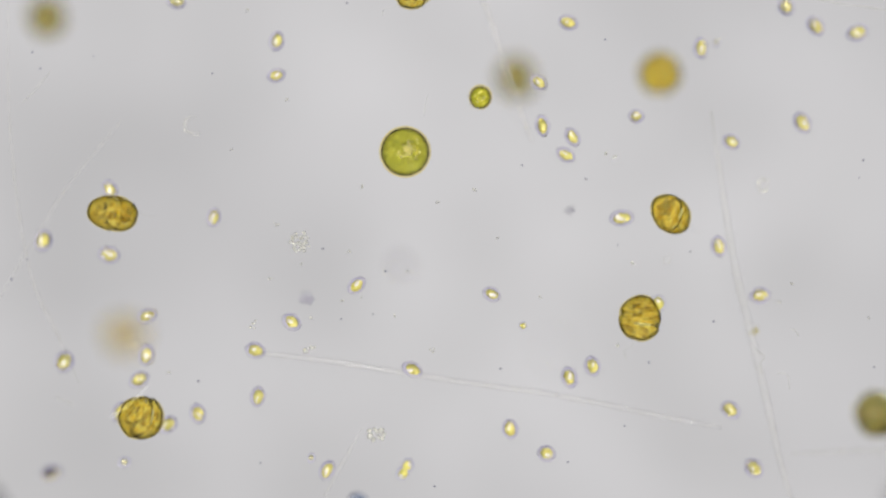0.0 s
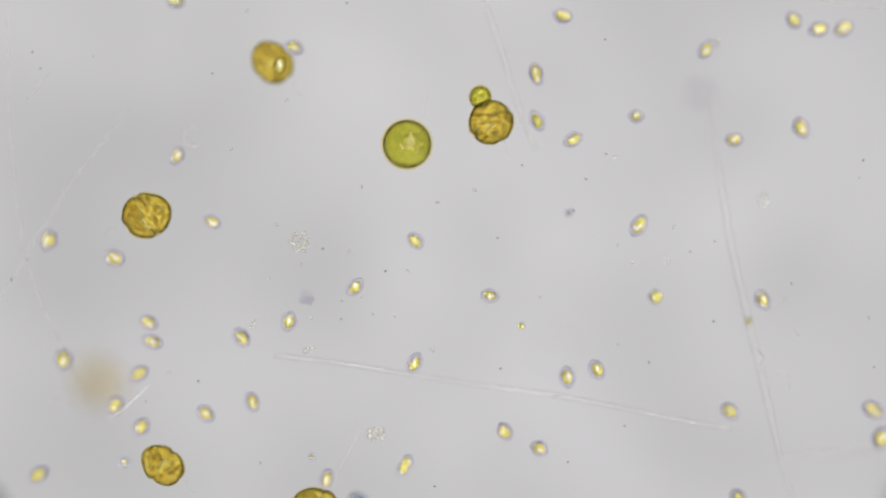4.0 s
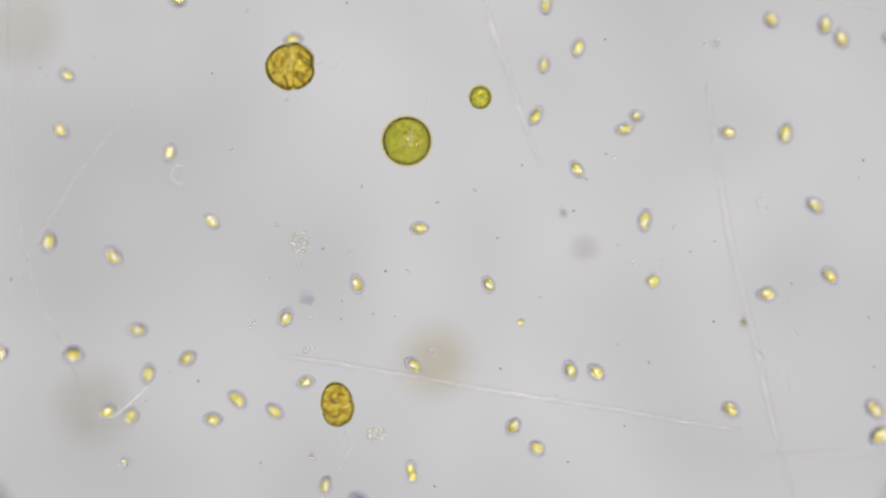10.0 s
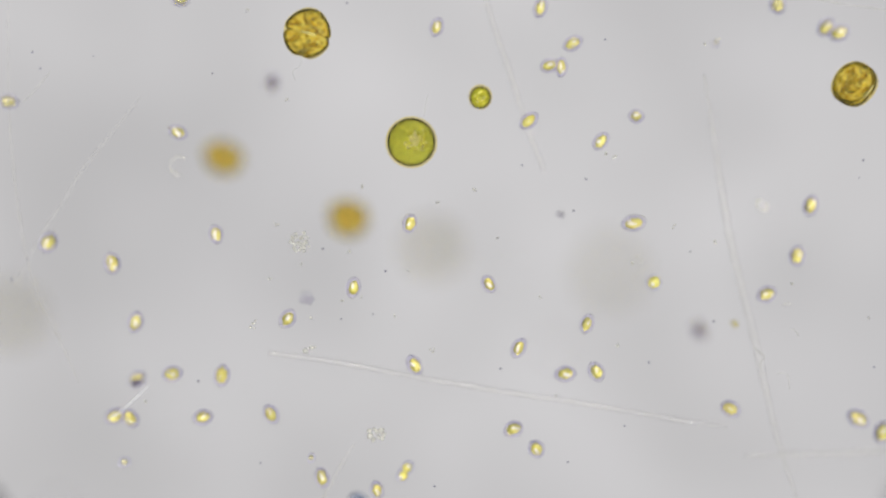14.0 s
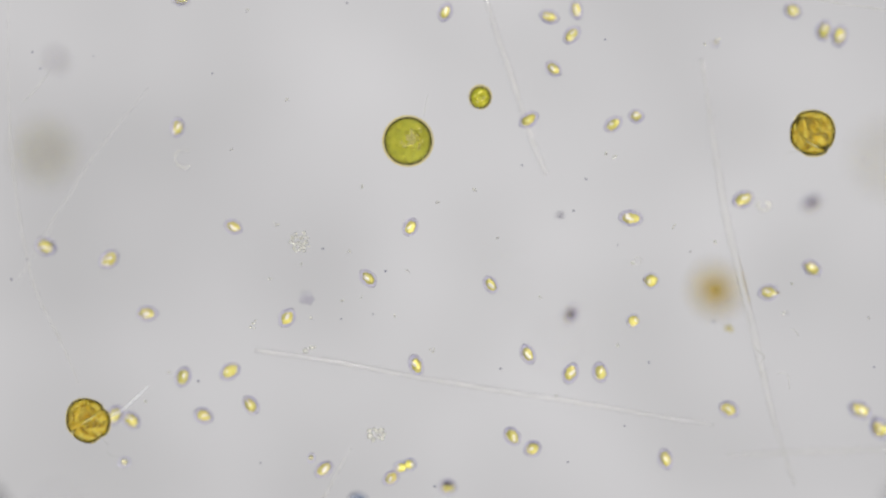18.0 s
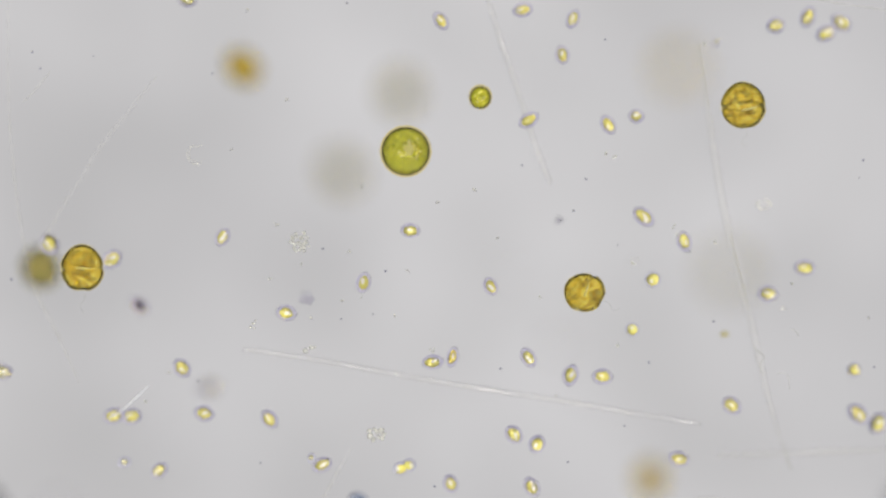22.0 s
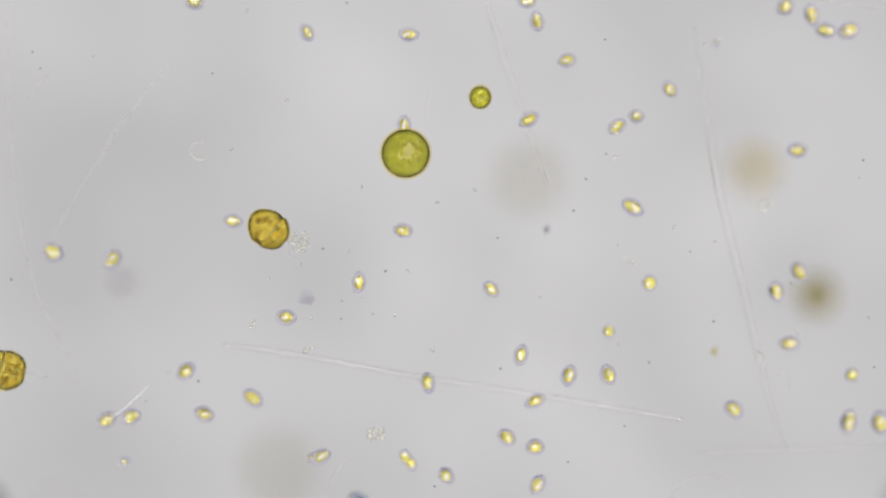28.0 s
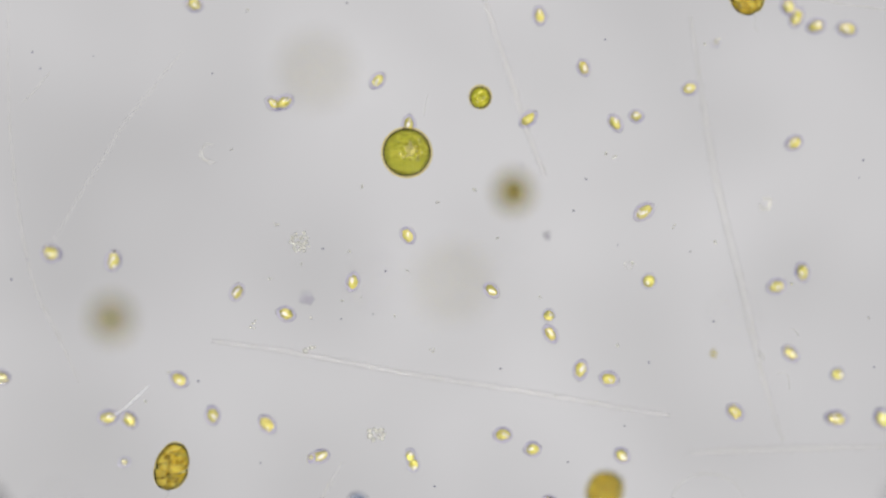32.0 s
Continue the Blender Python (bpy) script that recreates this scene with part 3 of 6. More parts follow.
beads("c_smudge", "grey_flake", "soft lilac-grey flake on the glass", [(0, 0, 30), (6, 3, 17), (-5, 2, 15)], M_LILAC)
beads("c_mote", "drifting_mote", "small yellowish mote drifting in water", [(2, 0, 10), (-4, 2, 6), (4, -4, 6)], M_OLIVE)
beads("c_flake", "pale_chip", "tiny pale flake drifting in water", [(-4, 0, 4), (1, -1, 5), (6, 1, 3)])
for key, x, y in (("c_clump", 530, 429), ("c_chain", 666, 769), ("c_chip", 545, 619), ("c_bits", 448, 575), ("c_dot", 765, 621), ("c_dot2", 955, 525), ("c_smudge", 543, 528)):
    THING[key].location = place(x, y, -35 if key == "c_smudge" else 0)
for i, (x, y) in enumerate(((437, 19), (508, 177), (411, 267), (617, 445), (1088, 278), (1245, 77), (775, 358), (880, 422), (258, 712), (1120, 467), (840, 335), (700, 560), (1192, 402), (985, 700), (640, 330), (300, 660),
                           (1074, 271), (1265, 428), (1400, 500), (1093, 613), (532, 468), (490, 398), (606, 531), (549, 564), (721, 479), (479, 493), (640, 527), (1539, 563))):
    beads("bit%d" % i, "pale_chip", "tiny faint pale flake on the glass", [(rng.uniform(-3, 3), rng.uniform(-3, 3), rng.uniform(2.5, 5)) for _ in range(3)])
    THING["bit%d" % i].location = place(x, y, rng.uniform(-20, 10))
SPECKS = ((351, 675, 5), (886, 653, 5), (682, 480, 5), (604, 565, 4), (1263, 569, 5), (1037, 317, 5), (924, 293, 4), (769, 861, 5), (1105, 754, 4), (1528, 284, 5), (461, 820, 4),
          (71, 121, 4), (376, 130, 4), (20, 495, 5), (1015, 373, 5), (1222, 446, 4), (1071, 70, 4), (614, 5, 4), (1005, 818, 4), (165, 100, 3), (48, 459, 4), (57, 92, 4), (571, 441, 5), (660, 556, 4), (1093, 434, 3), (1149, 642, 5), (1521, 315, 3), (1547, 650, 4))
for x, y, s in SPECKS:
    ob = part("dust_speck", ball(s / 2100, s / 2100, s / 2100, u=18, v=12), M_MOTE)
    tagged(ob, "tiny dark speck of dust on the glass", "dust speck", "dust specks")
    ob.location = place(x, y)

# ---- added dark blobs far out of focus imitate vignette at the picture's lower rim ----
for x, y, z, w in ((-34, 905, -440, 100), (1610, 900, -700, 80)):
    ob = part("grit_grain", ball(w / 2000, w / 2000, w / 2400, u=20, v=12, shape=lumpy(0.3, 1.4, x)), M_VIGNETTE)
    tagged(ob, "added dark blob out of focus that imitates the corner vignette", "grit grain")
    ob.location = place(x, y, z)
ob = part("dark_flake", ball(0.016, 0.011, 0.010, u=20, v=12, shape=lumpy(0.3, 1.4, 3)), clear_jelly("blue_flake", (0.60, 0.65, 0.74), (0.78, 0.82, 0.88), 90, 1.1))
tagged(ob, "dark bluish flake stuck to the glass", "debris")
ob.location = place(633, 884, -110)


# ---- everything that moves ----
def rolled(z):
    """Rolls a small cell over as it leaves focus, its added dark cap up."""
    return 170 * min(1.0, max(0.0, -z) / 75)


def with_rolls(rows):
    """Adds a row half way wherever a small cell rolls over between two rows."""
    full = [(t, x, y, *(list(rest) + [0, 0, 0])[:3]) for t, x, y, *rest in rows]
    done = full[:1]
    for p, q in zip(full, full[1:]):
        if abs(rolled(p[4]) - rolled(q[4])) > 80:
            turn = (q[3] - p[3] + 90) % 180 - 90
            for f in (1 / 3, 2 / 3):
                mid = [u + (v - u) * f for u, v in zip(p, q)]
                mid[3] = p[3] + turn * f
                mid[4] = max(p[4], -75) + (max(q[4], -75) - max(p[4], -75)) * f
                done.append(tuple(mid))
        done.append(q)
    return done


def drift(key, rows, fold=180, lift=0.0):
    """Keys a thing from rows of seconds, x, y, the turn in the picture's plane, the height over the focus, the tilt. For a swimmer the tilt is the roll about its axis,
    and a last number is the pitch of its epicone towards the eye. A cell looks alike after a turn by fold."""
    ob, keys, last = THING[key], [], None
    swims, small = ob.name.startswith("amber"), ob.name.startswith(("small", "round"))
    if small:
        rows = with_rolls(rows)
    for t, x, y, *rest in rows:
        a, z, tilt = (list(rest) + [0, 0, 0])[:3] if rest else (last or 0, 0, 0)
        if last is not None:
            a = last + (a - last + fold / 2) % fold - fold / 2
        last = a
        lean = pose(0, 0, 0, tilt, tilt * 0.6, 0)
        if swims:
            pitch = rest[3] if len(rest) > 3 else 14 * math.sin(1.3 * t + x)
            lean = pose(0, 0, 0, pitch, 0, 0) @ pose(0, 0, 0, 0, tilt or 24 * math.sin(2.1 * t + x / 90), 0)
        if small:
            lean = lean @ pose(0, 0, 0, rolled(z), 0, 0)
            z = 0.3 * z - 0.0008 * z * z
        curved = (-22 if swims else -84) * math.hypot(x - 784, y - 441) / 900
        keys.append((t, Matrix.Translation(place(x, y, 2.86 * (z + lift) + curved)) @ pose(0, 0, 0, 0, 0, a) @ lean))
    if rows[0][0] > 0:
        keys.insert(0, (0, keys[0][1]))
    if rows[-1][0] < 32:
        keys.append((32, keys[-1][1]))
    walk(ob, keys)


def motions():
    # large cells
    drift("green", [(0, 717, 269), (1, 723, 244), (2, 718, 268), (3, 723, 254), (6, 713, 260), (7, 717, 260), (8, 719, 252), (9, 719, 254), (10, 720, 250), (11, 713, 268), (12, 717, 249), (13, 718, 263), (14, 728, 252), (17, 721, 250), (18, 722, 250), (19, 725, 245), (20, 721, 269), (21, 721, 270), (22, 718, 268), (23, 720, 271), (24, 717, 271), (25, 718, 272), (28, 718, 272), (29, 721, 273), (30, 720, 273), (31, 719, 272), (32, 720, 270)], 360)
    drift("green_small", [(0, 850, 173), (32, 850, 173)])
    # small cells, upper middle
    drift("rim_top", [(0, 312, 2, -20), (6, 310, 1, -20), (13, 318, -2, -20), (19, 320, -4, -20), (23, 335, 0, -15), (28, 343, 3, -20), (30, 348, 5, -10), (32, 343, 8, -25)])
    drift("far_a", [(0, 490, 73, 80), (1, 499, 69, 60), (2, 495, 72, 75), (3, 521, 82, -30), (6, 520, 85, -20), (7, 522, 84, -35), (8, 522, 89, -25), (9, 523, 83, -35), (10, 519, 70, 0), (11, 514, 82, -50), (12, 487, 101, 10), (13, 511, 116, 90), (14, 481, 146, 90, -130), (17, 420, -60, 90, -200)])
    drift("far_b", [(0, 489, 134, 15), (1, 487, 130, 30), (2, 495, 123, 40), (3, 508, 109, 60), (5.5, 471, 130, -70), (6, 472, 135, -65), (6.5, 484, 178, -70), (7, 508, 269, -75), (7.5, 518, 377, -75), (8, 550, 482, -70), (8.5, 594, 580, -80), (9, 628, 654, 90), (9.4, 605, 690, 60), (10, 541, 677, 15), (10.5, 590, 780, -40), (11, 626, 832, -10), (12, 674, 858, -20), (13, 657, 852, -15), (14, 667, 868, -80), (17, 698, 852, 25), (18, 692, 846, 40), (19, 690, 840, 55), (20, 683, 833, 55), (21, 689, 848, -60), (21.6, 660, 900, -60), (23, 640, 960, -60)])
    drift("up_a", [(0, 1006, 40, -20), (1, 1003, 44, -45), (2, 995, 38, 70), (3, 994, 29, -15), (6, 999, 28, -15), (7, 998, 32, 30), (7.6, 1000, -20, 60), (9, 1000, -70, 60)])
    drift("up_b", [(0, 953, 146, -40), (1, 946, 137, -55), (2, 947, 125, -80), (3, 948, 126, -85), (6, 947, 127, -60), (7, 946, 124, -75), (8, 956, 119, -75), (9, 955, 114, 70), (10, 962, 115, 80), (11, 965, 112, 15), (12, 971, 112, 10), (13, 976, 117, 45), (14, 972, 116, 15), (17, 974, 107, 90), (18, 979, 122, -40), (19, 978, 120, 85), (20, 977, 116, -35), (21, 988, 108, 65), (22, 995, 97, -80), (23, 986, 76, -10), (24, 1000, 83, -30), (25, 1007, 89, -55), (28, 1003, 107, 15), (29, 1010, 111, 55), (30, 1013, 119, 75), (31, 1027, 121, 80), (32, 1033, 120, -70)])
    drift("up_c", [(0, 960, 223, -80), (1, 952, 230, 70), (2, 955, 217, -50), (3, 953, 218, -55), (6, 945, 202, -80), (7, 943, 203, -85), (8, 943, 202, -80), (9, 945, 202, -75), (10, 948, 205, 60), (11, 948, 204, 65), (12, 947, 202, -80), (13, 949, 208, 20), (14, 936, 214, 40), (17, 936, 212, 35), (20, 935, 212, 30), (23, 936, 213, 30), (25, 935, 213, 40), (28, 936, 212, 30), (30, 937, 211, 30), (32, 935, 211, 40)])
    drift("up_d", [(0, 1013, 243, -60), (1, 996, 232, 20), (2, 993, 222, 70), (2.5, 990, 187, 80), (3, 974, 164, -40), (3.5, 962, 160, -60), (5.5, 923, 34, -80), (6, 929, 41, -85), (7, 957, 46, -35), (8, 974, 40, 25), (9, 970, 18, 50), (10, 966, 9, 85), (11, 943, 3, -40), (12, 929, 10, -60), (13, 933, 13, -35), (14, 956, 14, 75), (17, 972, 30, -20), (18, 972, 30, -15), (19, 964, 13, 60), (20, 950, 3, -20), (21, 932, 7, 0), (22, 925, 18, 10), (23, 924, 37, 60), (24, 933, 24, -65), (25, 925, 18, 20), (28, 950, 38, -80), (29, 955, 36, -85), (30, 954, 37, 80), (31, 955, 32, -85), (32, 955, 28, -80)])
    drift("top_a", [(0, 980, -60, 0), (23, 970, -40, -30), (23.5, 962, -5, -40), (24, 957, 4, -60), (25, 953, 5, -70), (28, 933, 3, 0), (29, 920, -12, 0), (30, 915, -50, 0)])
    drift("up_e", [(0, 1001, 274, -30), (1, 1012, 267, -15), (2, 1014, 260, 0), (3, 1015, 252, 25), (6, 1010, 240, 30), (7, 1019, 235, 35), (8, 1008, 236, 65), (9, 1004, 235, 60), (9.5, 1002, 252, 90), (10, 1021, 300, -60), (10.5, 1055, 385, -70), (11, 1063, 450, 80), (12, 1021, 544, -25), (13, 1033, 567, 55), (14, 1039, 573, 70), (17, 1031, 561, 10), (18, 1010, 556, 60, -110), (18.6, 990, 700, 60, -180), (19.2, 960, 940, 60, -200)])
    drift("guest_a", [(0, 1680, 90, 20), (6.4, 1640, 150, 20), (7, 1535, 168, 20), (7.5, 1452, 180, 15), (8, 1390, 203, 20), (8.5, 1285, 195, 0), (9, 1193, 222, -20), (9.5, 1120, 222, 0), (10, 1105, 228, 15), (11, 1107, 234, -10), (12, 1096, 209, 75), (13, 1058, 221, 5), (14, 1063, 250, 50), (17, 1104, 230, 25), (18, 1085, 220, 35), (19, 1086, 219, 35), (20, 1079, 221, 50), (21, 1082, 216, 80), (22, 1076, 221, -60), (23, 1074, 229, 40), (24, 1078, 231, 40), (25, 1078, 230, 35), (28, 1092, 224, 35), (29, 1077, 226, 40), (30, 1082, 215, -45), (31, 1087, 216, -45), (32, 1089, 218, -55)])
    drift("rest", [(0, 1126, 206, -10), (32, 1126, 206, -10)])
    # small cells, right
    drift("right_a", [(0, 1240, 85, -85), (1, 1235, 88, 75), (2, 1238, 88, 60), (3, 1246, 87, 55), (5.5, 1250, 90, 70), (7, 1244, 98, -75), (8, 1255, 98, -80), (8.5, 1245, 40, 80), (9, 1220, -50, 60)])
    drift("right_b", [(0, 1391, 12, -60), (1, 1400, 15, -70), (2, 1408, 21, -70), (3, 1406, 27, -60), (6, 1398, 50, 90), (7, 1381, 52, 15), (8, 1375, 47, 40), (9, 1370, 48, -60), (10, 1364, 35, -60), (11, 1361, 25, -70), (12, 1371, 13, -60), (13, 1373, 9, -70), (14, 1376, 9, -70), (17, 1404, 17, -20), (18, 1403, 19, -20), (19, 1404, 37, -70), (20, 1398, 48, 50), (21, 1388, 50, 10), (22, 1373, 45, 15), (23, 1367, 34, 0), (24, 1367, 28, -50), (25, 1363, 17, -70), (28, 1390, 12, 45), (29, 1393, 14, 0), (30, 1395, 18, -10), (31, 1399, 15, -30), (32, 1395, 12, -70)])
    drift("right_c", [(0, 1443, 46, -55), (1, 1446, 46, -30), (2, 1444, 54, 15), (3, 1449, 53, 25), (6, 1449, 50, -15), (7, 1448, 57, 25), (8, 1451, 46, -20), (9, 1456, 44, -60), (10, 1460, 44, 80), (11, 1461, 48, 45), (12, 1463, 47, 50), (13, 1463, 51, 45), (14, 1462, 48, 50), (17, 1456, 50, -80), (18, 1458, 54, 75), (19, 1455, 55, 70), (20, 1454, 53, 90), (21, 1458, 57, 10), (22, 1462, 59, 30), (23, 1462, 62, 0), (24, 1459, 65, -20), (25, 1457, 61, -40), (28, 1462, 53, -5), (29, 1459, 53, -10), (30, 1453, 51, 20), (31, 1451, 52, 40), (32, 1444, 46, 20)])
    drift("right_d", [(0, 1517, 58, 20), (1, 1518, 52, 50), (2, 1517, 49, 35), (3, 1507, 45, 35), (6, 1478, 66, -20), (7, 1491, 47, 80), (8, 1493, 61, -15), (9, 1491, 68, -55), (10, 1489, 68, -70), (11, 1491, 68, -60), (12, 1489, 66, 80), (13, 1487, 66, 80), (14, 1485, 58, 20), (17, 1495, 64, -60), (18, 1486, 64, 75), (19, 1484, 55, 0), (20, 1481, 49, 0), (21, 1487, 49, -5), (22, 1489, 40, -35), (23, 1496, 41, -30), (24, 1498, 43, 10), (25, 1501, 51, 0), (28, 1502, 54, 25), (29, 1500, 54, 30), (30, 1498, 51, 10), (31, 1500, 52, 10), (32, 1499, 51, -10)])
    drift("right_e", [(0, 1700, 250, 60), (18, 1640, 260, 60), (19, 1396, 108, 60), (20, 1410, 25, 60), (21, 1426, 34, 60), (22, 1430, 30, 70), (23, 1439, 27, -80), (24, 1441, 24, -75), (25, 1440, 26, -75), (28, 1436, 26, -80), (29, 1430, 33, -60), (30, 1420, 31, -65), (31, 1416, 37, 75), (32, 1410, 31, 65)])
    drift("right_f", [(0, 1420, 217, -60), (1, 1421, 223, -55), (2, 1421, 223, -85), (3, 1419, 225, -60), (6, 1415, 232, 85), (7, 1409, 240, 85), (8, 1397, 239, -80), (9, 1396, 235, 65), (10, 1390, 236, 70), (11, 1391, 236, 20), (12, 1357, 236, -10, -40), (12.5, 1315, 215, -30, -120), (13, 1277, 228, -60, -260), (13.5, 1255, 400, -60, -240), (14, 1238, 585, -60, -160), (16.5, 1245, 520, -80, -60), (17, 1253, 469, -85), (18, 1315, 353, 20), (19, 1330, 250, 20, -300), (20, 1340, -60, 20, -300)])
    drift("right_g", [(0, 1294, 251, -30), (1, 1301, 260, 15), (2, 1288, 254, 65), (3, 1298, 249, -40), (6, 1300, 247, 30), (7, 1288, 247, -45), (8, 1293, 239, 45), (9, 1299, 235, -30), (10, 1287, 235, -10), (11, 1297, 235, 75), (12, 1295, 248, -60), (12.5, 1265, 216, -80, -130), (13, 1233, 168, 90, -280), (14, 1200, -80, 90, -300)])
    drift("big_lemon", [(0, 1100, 386, 5), (1, 1107, 405, 55), (2, 1126, 398, 50), (3, 1127, 398, 55), (5.5, 1134, 402, 60), (6, 1126, 399, 60, 0, 60), (7, 1114, 399, 45), (8, 1133, 399, 80), (9, 1134, 398, -80), (10, 1141, 391, 80), (11, 1139, 395, 50), (12, 1127, 397, 40), (13, 1125, 397, 15), (14, 1121, 395, 10), (17, 1117, 387, 0), (18, 1116, 386, -5), (19, 1121, 383, -5), (20, 1127, 389, 35), (21, 1137, 388, -75), (22, 1139, 384, -40), (23, 1136, 385, -50), (24, 1134, 385, -60), (25, 1138, 384, -55), (28, 1120, 367, -30), (29, 1131, 363, -85), (30, 1141, 366, 45), (31, 1140, 375, 25), (32, 1139, 375, 35)])
    drift("right_h", [(0, 1272, 436, -80), (1, 1267, 431, 65), (2, 1269, 427, -25), (2.5, 1245, 400, -25, -120), (3, 1248, 387, -25, -230), (3.5, 1240, 320, 0, -280), (5, 1240, -80, 0, -280)])
    drift("right_i", [(0, 1345, 523, 10), (1, 1355, 520, 60), (2, 1356, 527, -10), (3, 1350, 531, -70), (6, 1350, 526, -10), (7, 1356, 521, 15), (8, 1357, 521, 0), (9, 1357, 520, 10), (10, 1357, 521, 0), (11, 1358, 520, 10), (12, 1358, 520, 20), (13, 1354, 521, 10), (14, 1357, 521, 25), (17, 1360, 521, 10), (18, 1360, 518, 5), (19, 1360, 519, -10), (20, 1360, 520, 10), (22, 1359, 520, 0), (23, 1358, 518, -30), (24, 1359, 517, -10), (25, 1361, 514, -15), (28, 1374, 516, -80), (29, 1373, 513, 85), (30, 1373, 511, 70), (31, 1374, 509, 40), (32, 1374, 507, 20)])
    drift("round_a", [(0, 1165, 537, 80), (1, 1160, 534, -80), (2, 1158, 531, 75), (3, 1160, 530, -50), (6, 1158, 516, 20), (7, 1155, 515, 20), (8, 1158, 503, -70), (9, 1159, 498, -30), (10, 1155, 498, 0), (11, 1156, 503, 10), (12, 1151, 501, 0), (13, 1156, 501, 30), (14, 1157, 500, 30), (17, 1152, 499, 10), (18, 1152, 497, 0), (19, 1151, 495, 0), (20, 1157, 495, 20), (21, 1157, 496, 30), (22, 1155, 495, 20), (23, 1156, 497, 10), (24, 1154, 502, 0), (25, 1150, 501, 0), (28, 1149, 501, 10), (30, 1149, 503, 30), (32, 1148, 498, 20)])
    drift("right_j", [(0, 1640, 700, -20), (1, 1600, 712, -20), (2, 1539, 726, -20), (3, 1543, 724, -40), (6, 1548, 737, -15), (7, 1540, 740, -45), (8, 1535, 734, 0), (9, 1543, 729, -60), (10, 1549, 725, -45), (11, 1528, 711, -50), (12, 1565, 675, -40), (13, 1502, 743, -60), (14, 1519, 741, -30), (17, 1522, 722, -25), (18, 1522, 726, -25), (20, 1520, 727, -35), (21, 1519, 731, -40), (22, 1519, 733, -45), (23, 1519, 732, -75), (24, 1517, 736, -50), (25, 1515, 740, -50), (28, 1502, 747, 80), (29, 1501, 749, 30), (30, 1494, 751, 45), (31, 1490, 748, 10), (32, 1480, 741, -10)])
    drift("right_k", [(0, 1590, 770, 80), (1, 1560, 774, 80), (2, 1564, 760, 80), (3, 1560, 773, 80), (6, 1560, 777, 85), (7, 1558, 777, 80), (8, 1558, 771, 40), (10, 1557, 771, 40), (11, 1558, 769, 20), (12, 1561, 770, 70), (13, 1562, 771, 80), (14, 1563, 765, 70), (17, 1558, 760, -60), (18, 1557, 758, -60), (19, 1556, 755, 70), (21, 1555, 751, 60), (23, 1555, 748, 50), (25, 1554, 749, 50), (28, 1558, 748, -85), (30, 1560, 747, -70), (32, 1563, 741, -60)])
    drift("right_l", [(0, 1680, 420, 0), (4.5, 1640, 430, 0), (5.5, 1520, 428, 20), (6, 1468, 368, 60, 0, 50), (7, 1454, 351, 75), (8, 1447, 367, 85), (9, 1441, 369, -80), (10, 1442, 364, -40), (11, 1452, 360, -25), (12, 1451, 360, -40), (13, 1449, 361, 70), (14, 1435, 364, 75), (17, 1415, 352, 0), (18, 1437, 359, 30, -120), (18.6, 1560, 380, 30, -200), (19.5, 1680, 400, 30, -200)])
    drift("right_m", [(0, 1660, 500, -50), (8, 1640, 500, -50), (9, 1476, 492, -50, -110), (10, 1469, 488, -50), (11, 1442, 478, 0), (12, 1408, 454, -60), (13, 1404, 457, -75), (14, 1411, 453, 85), (17, 1437, 466, -10), (18, 1437, 475, -35), (19, 1438, 484, 85), (20, 1436, 477, -25), (21, 1429, 470, 20), (22, 1424, 474, 0), (23, 1417, 483, -80), (24, 1409, 472, 0), (25, 1425, 476, 10), (28, 1415, 482, -60), (29, 1411, 481, 80), (30, 1412, 474, 0), (31, 1420, 474, -60), (32, 1420, 482, -80)])
    drift("low_f", [(0, 1334, 829, -50), (1, 1332, 836, -65), (2, 1326, 843, -80), (3, 1319, 849, -75), (3.5, 1316, 852, -70), (5, 1290, 960, -60)])
    # small cells, middle
    drift("mid_a", [(0, 870, 521, -30), (1, 871, 520, -25), (2, 873, 521, -25), (3, 871, 524, -30), (6, 858, 521, 30), (7, 856, 517, 15), (8, 862, 507, -45), (9, 865, 504, -70), (10, 864, 504, -65), (12, 865, 504, -60), (13, 861, 506, -45), (14, 865, 503, -60), (17, 867, 503, -70), (18, 868, 504, -60), (20, 868, 504, -50), (22, 868, 507, -65), (24, 868, 508, -60), (25, 870, 507, -50), (28, 869, 512, -45), (30, 869, 514, -45), (32, 869, 514, -45)])
    drift("mid_b", [(0, 631, 505, 40), (1, 628, 507, 75), (2, 629, 502, 55), (3, 628, 505, 40), (6, 628, 510, 85), (7, 629, 505, -85), (9, 628, 508, -85), (10, 631, 503, -75), (11, 630, 505, -65), (12, 628, 506, 75), (13, 626, 507, 75), (14, 625, 509, 75), (17, 632, 499, -55), (18, 651, 493, -50), (19, 652, 491, -50), (20, 650, 496, -80), (21, 642, 497, -60), (22, 643, 500, 75), (23, 640, 498, -75), (24, 637, 500, -65), (25, 636, 504, -75), (28, 634, 500, 85), (29, 632, 503, 80), (30, 629, 503, 60), (31, 624, 501, 60), (32, 624, 499, 75)])
    drift("mid_c", [(0, 516, 570, -35), (2, 515, 571, -40), (3, 511, 570, 75), (6, 511, 567, 70), (8, 509, 563, 65), (10, 505, 562, 60), (12, 508, 563, 60), (14, 509, 564, 55), (17, 508, 562, 55), (19, 508, 563, 55), (20, 507, 563, 50), (21, 505, 559, 20), (22, 507, 554, -10), (23, 507, 553, -60), (24, 509, 552, -80), (25, 510, 553, 80), (28, 506, 562, -5), (29, 506, 557, -10), (31, 507, 557, -40), (32, 506, 556, -20)])
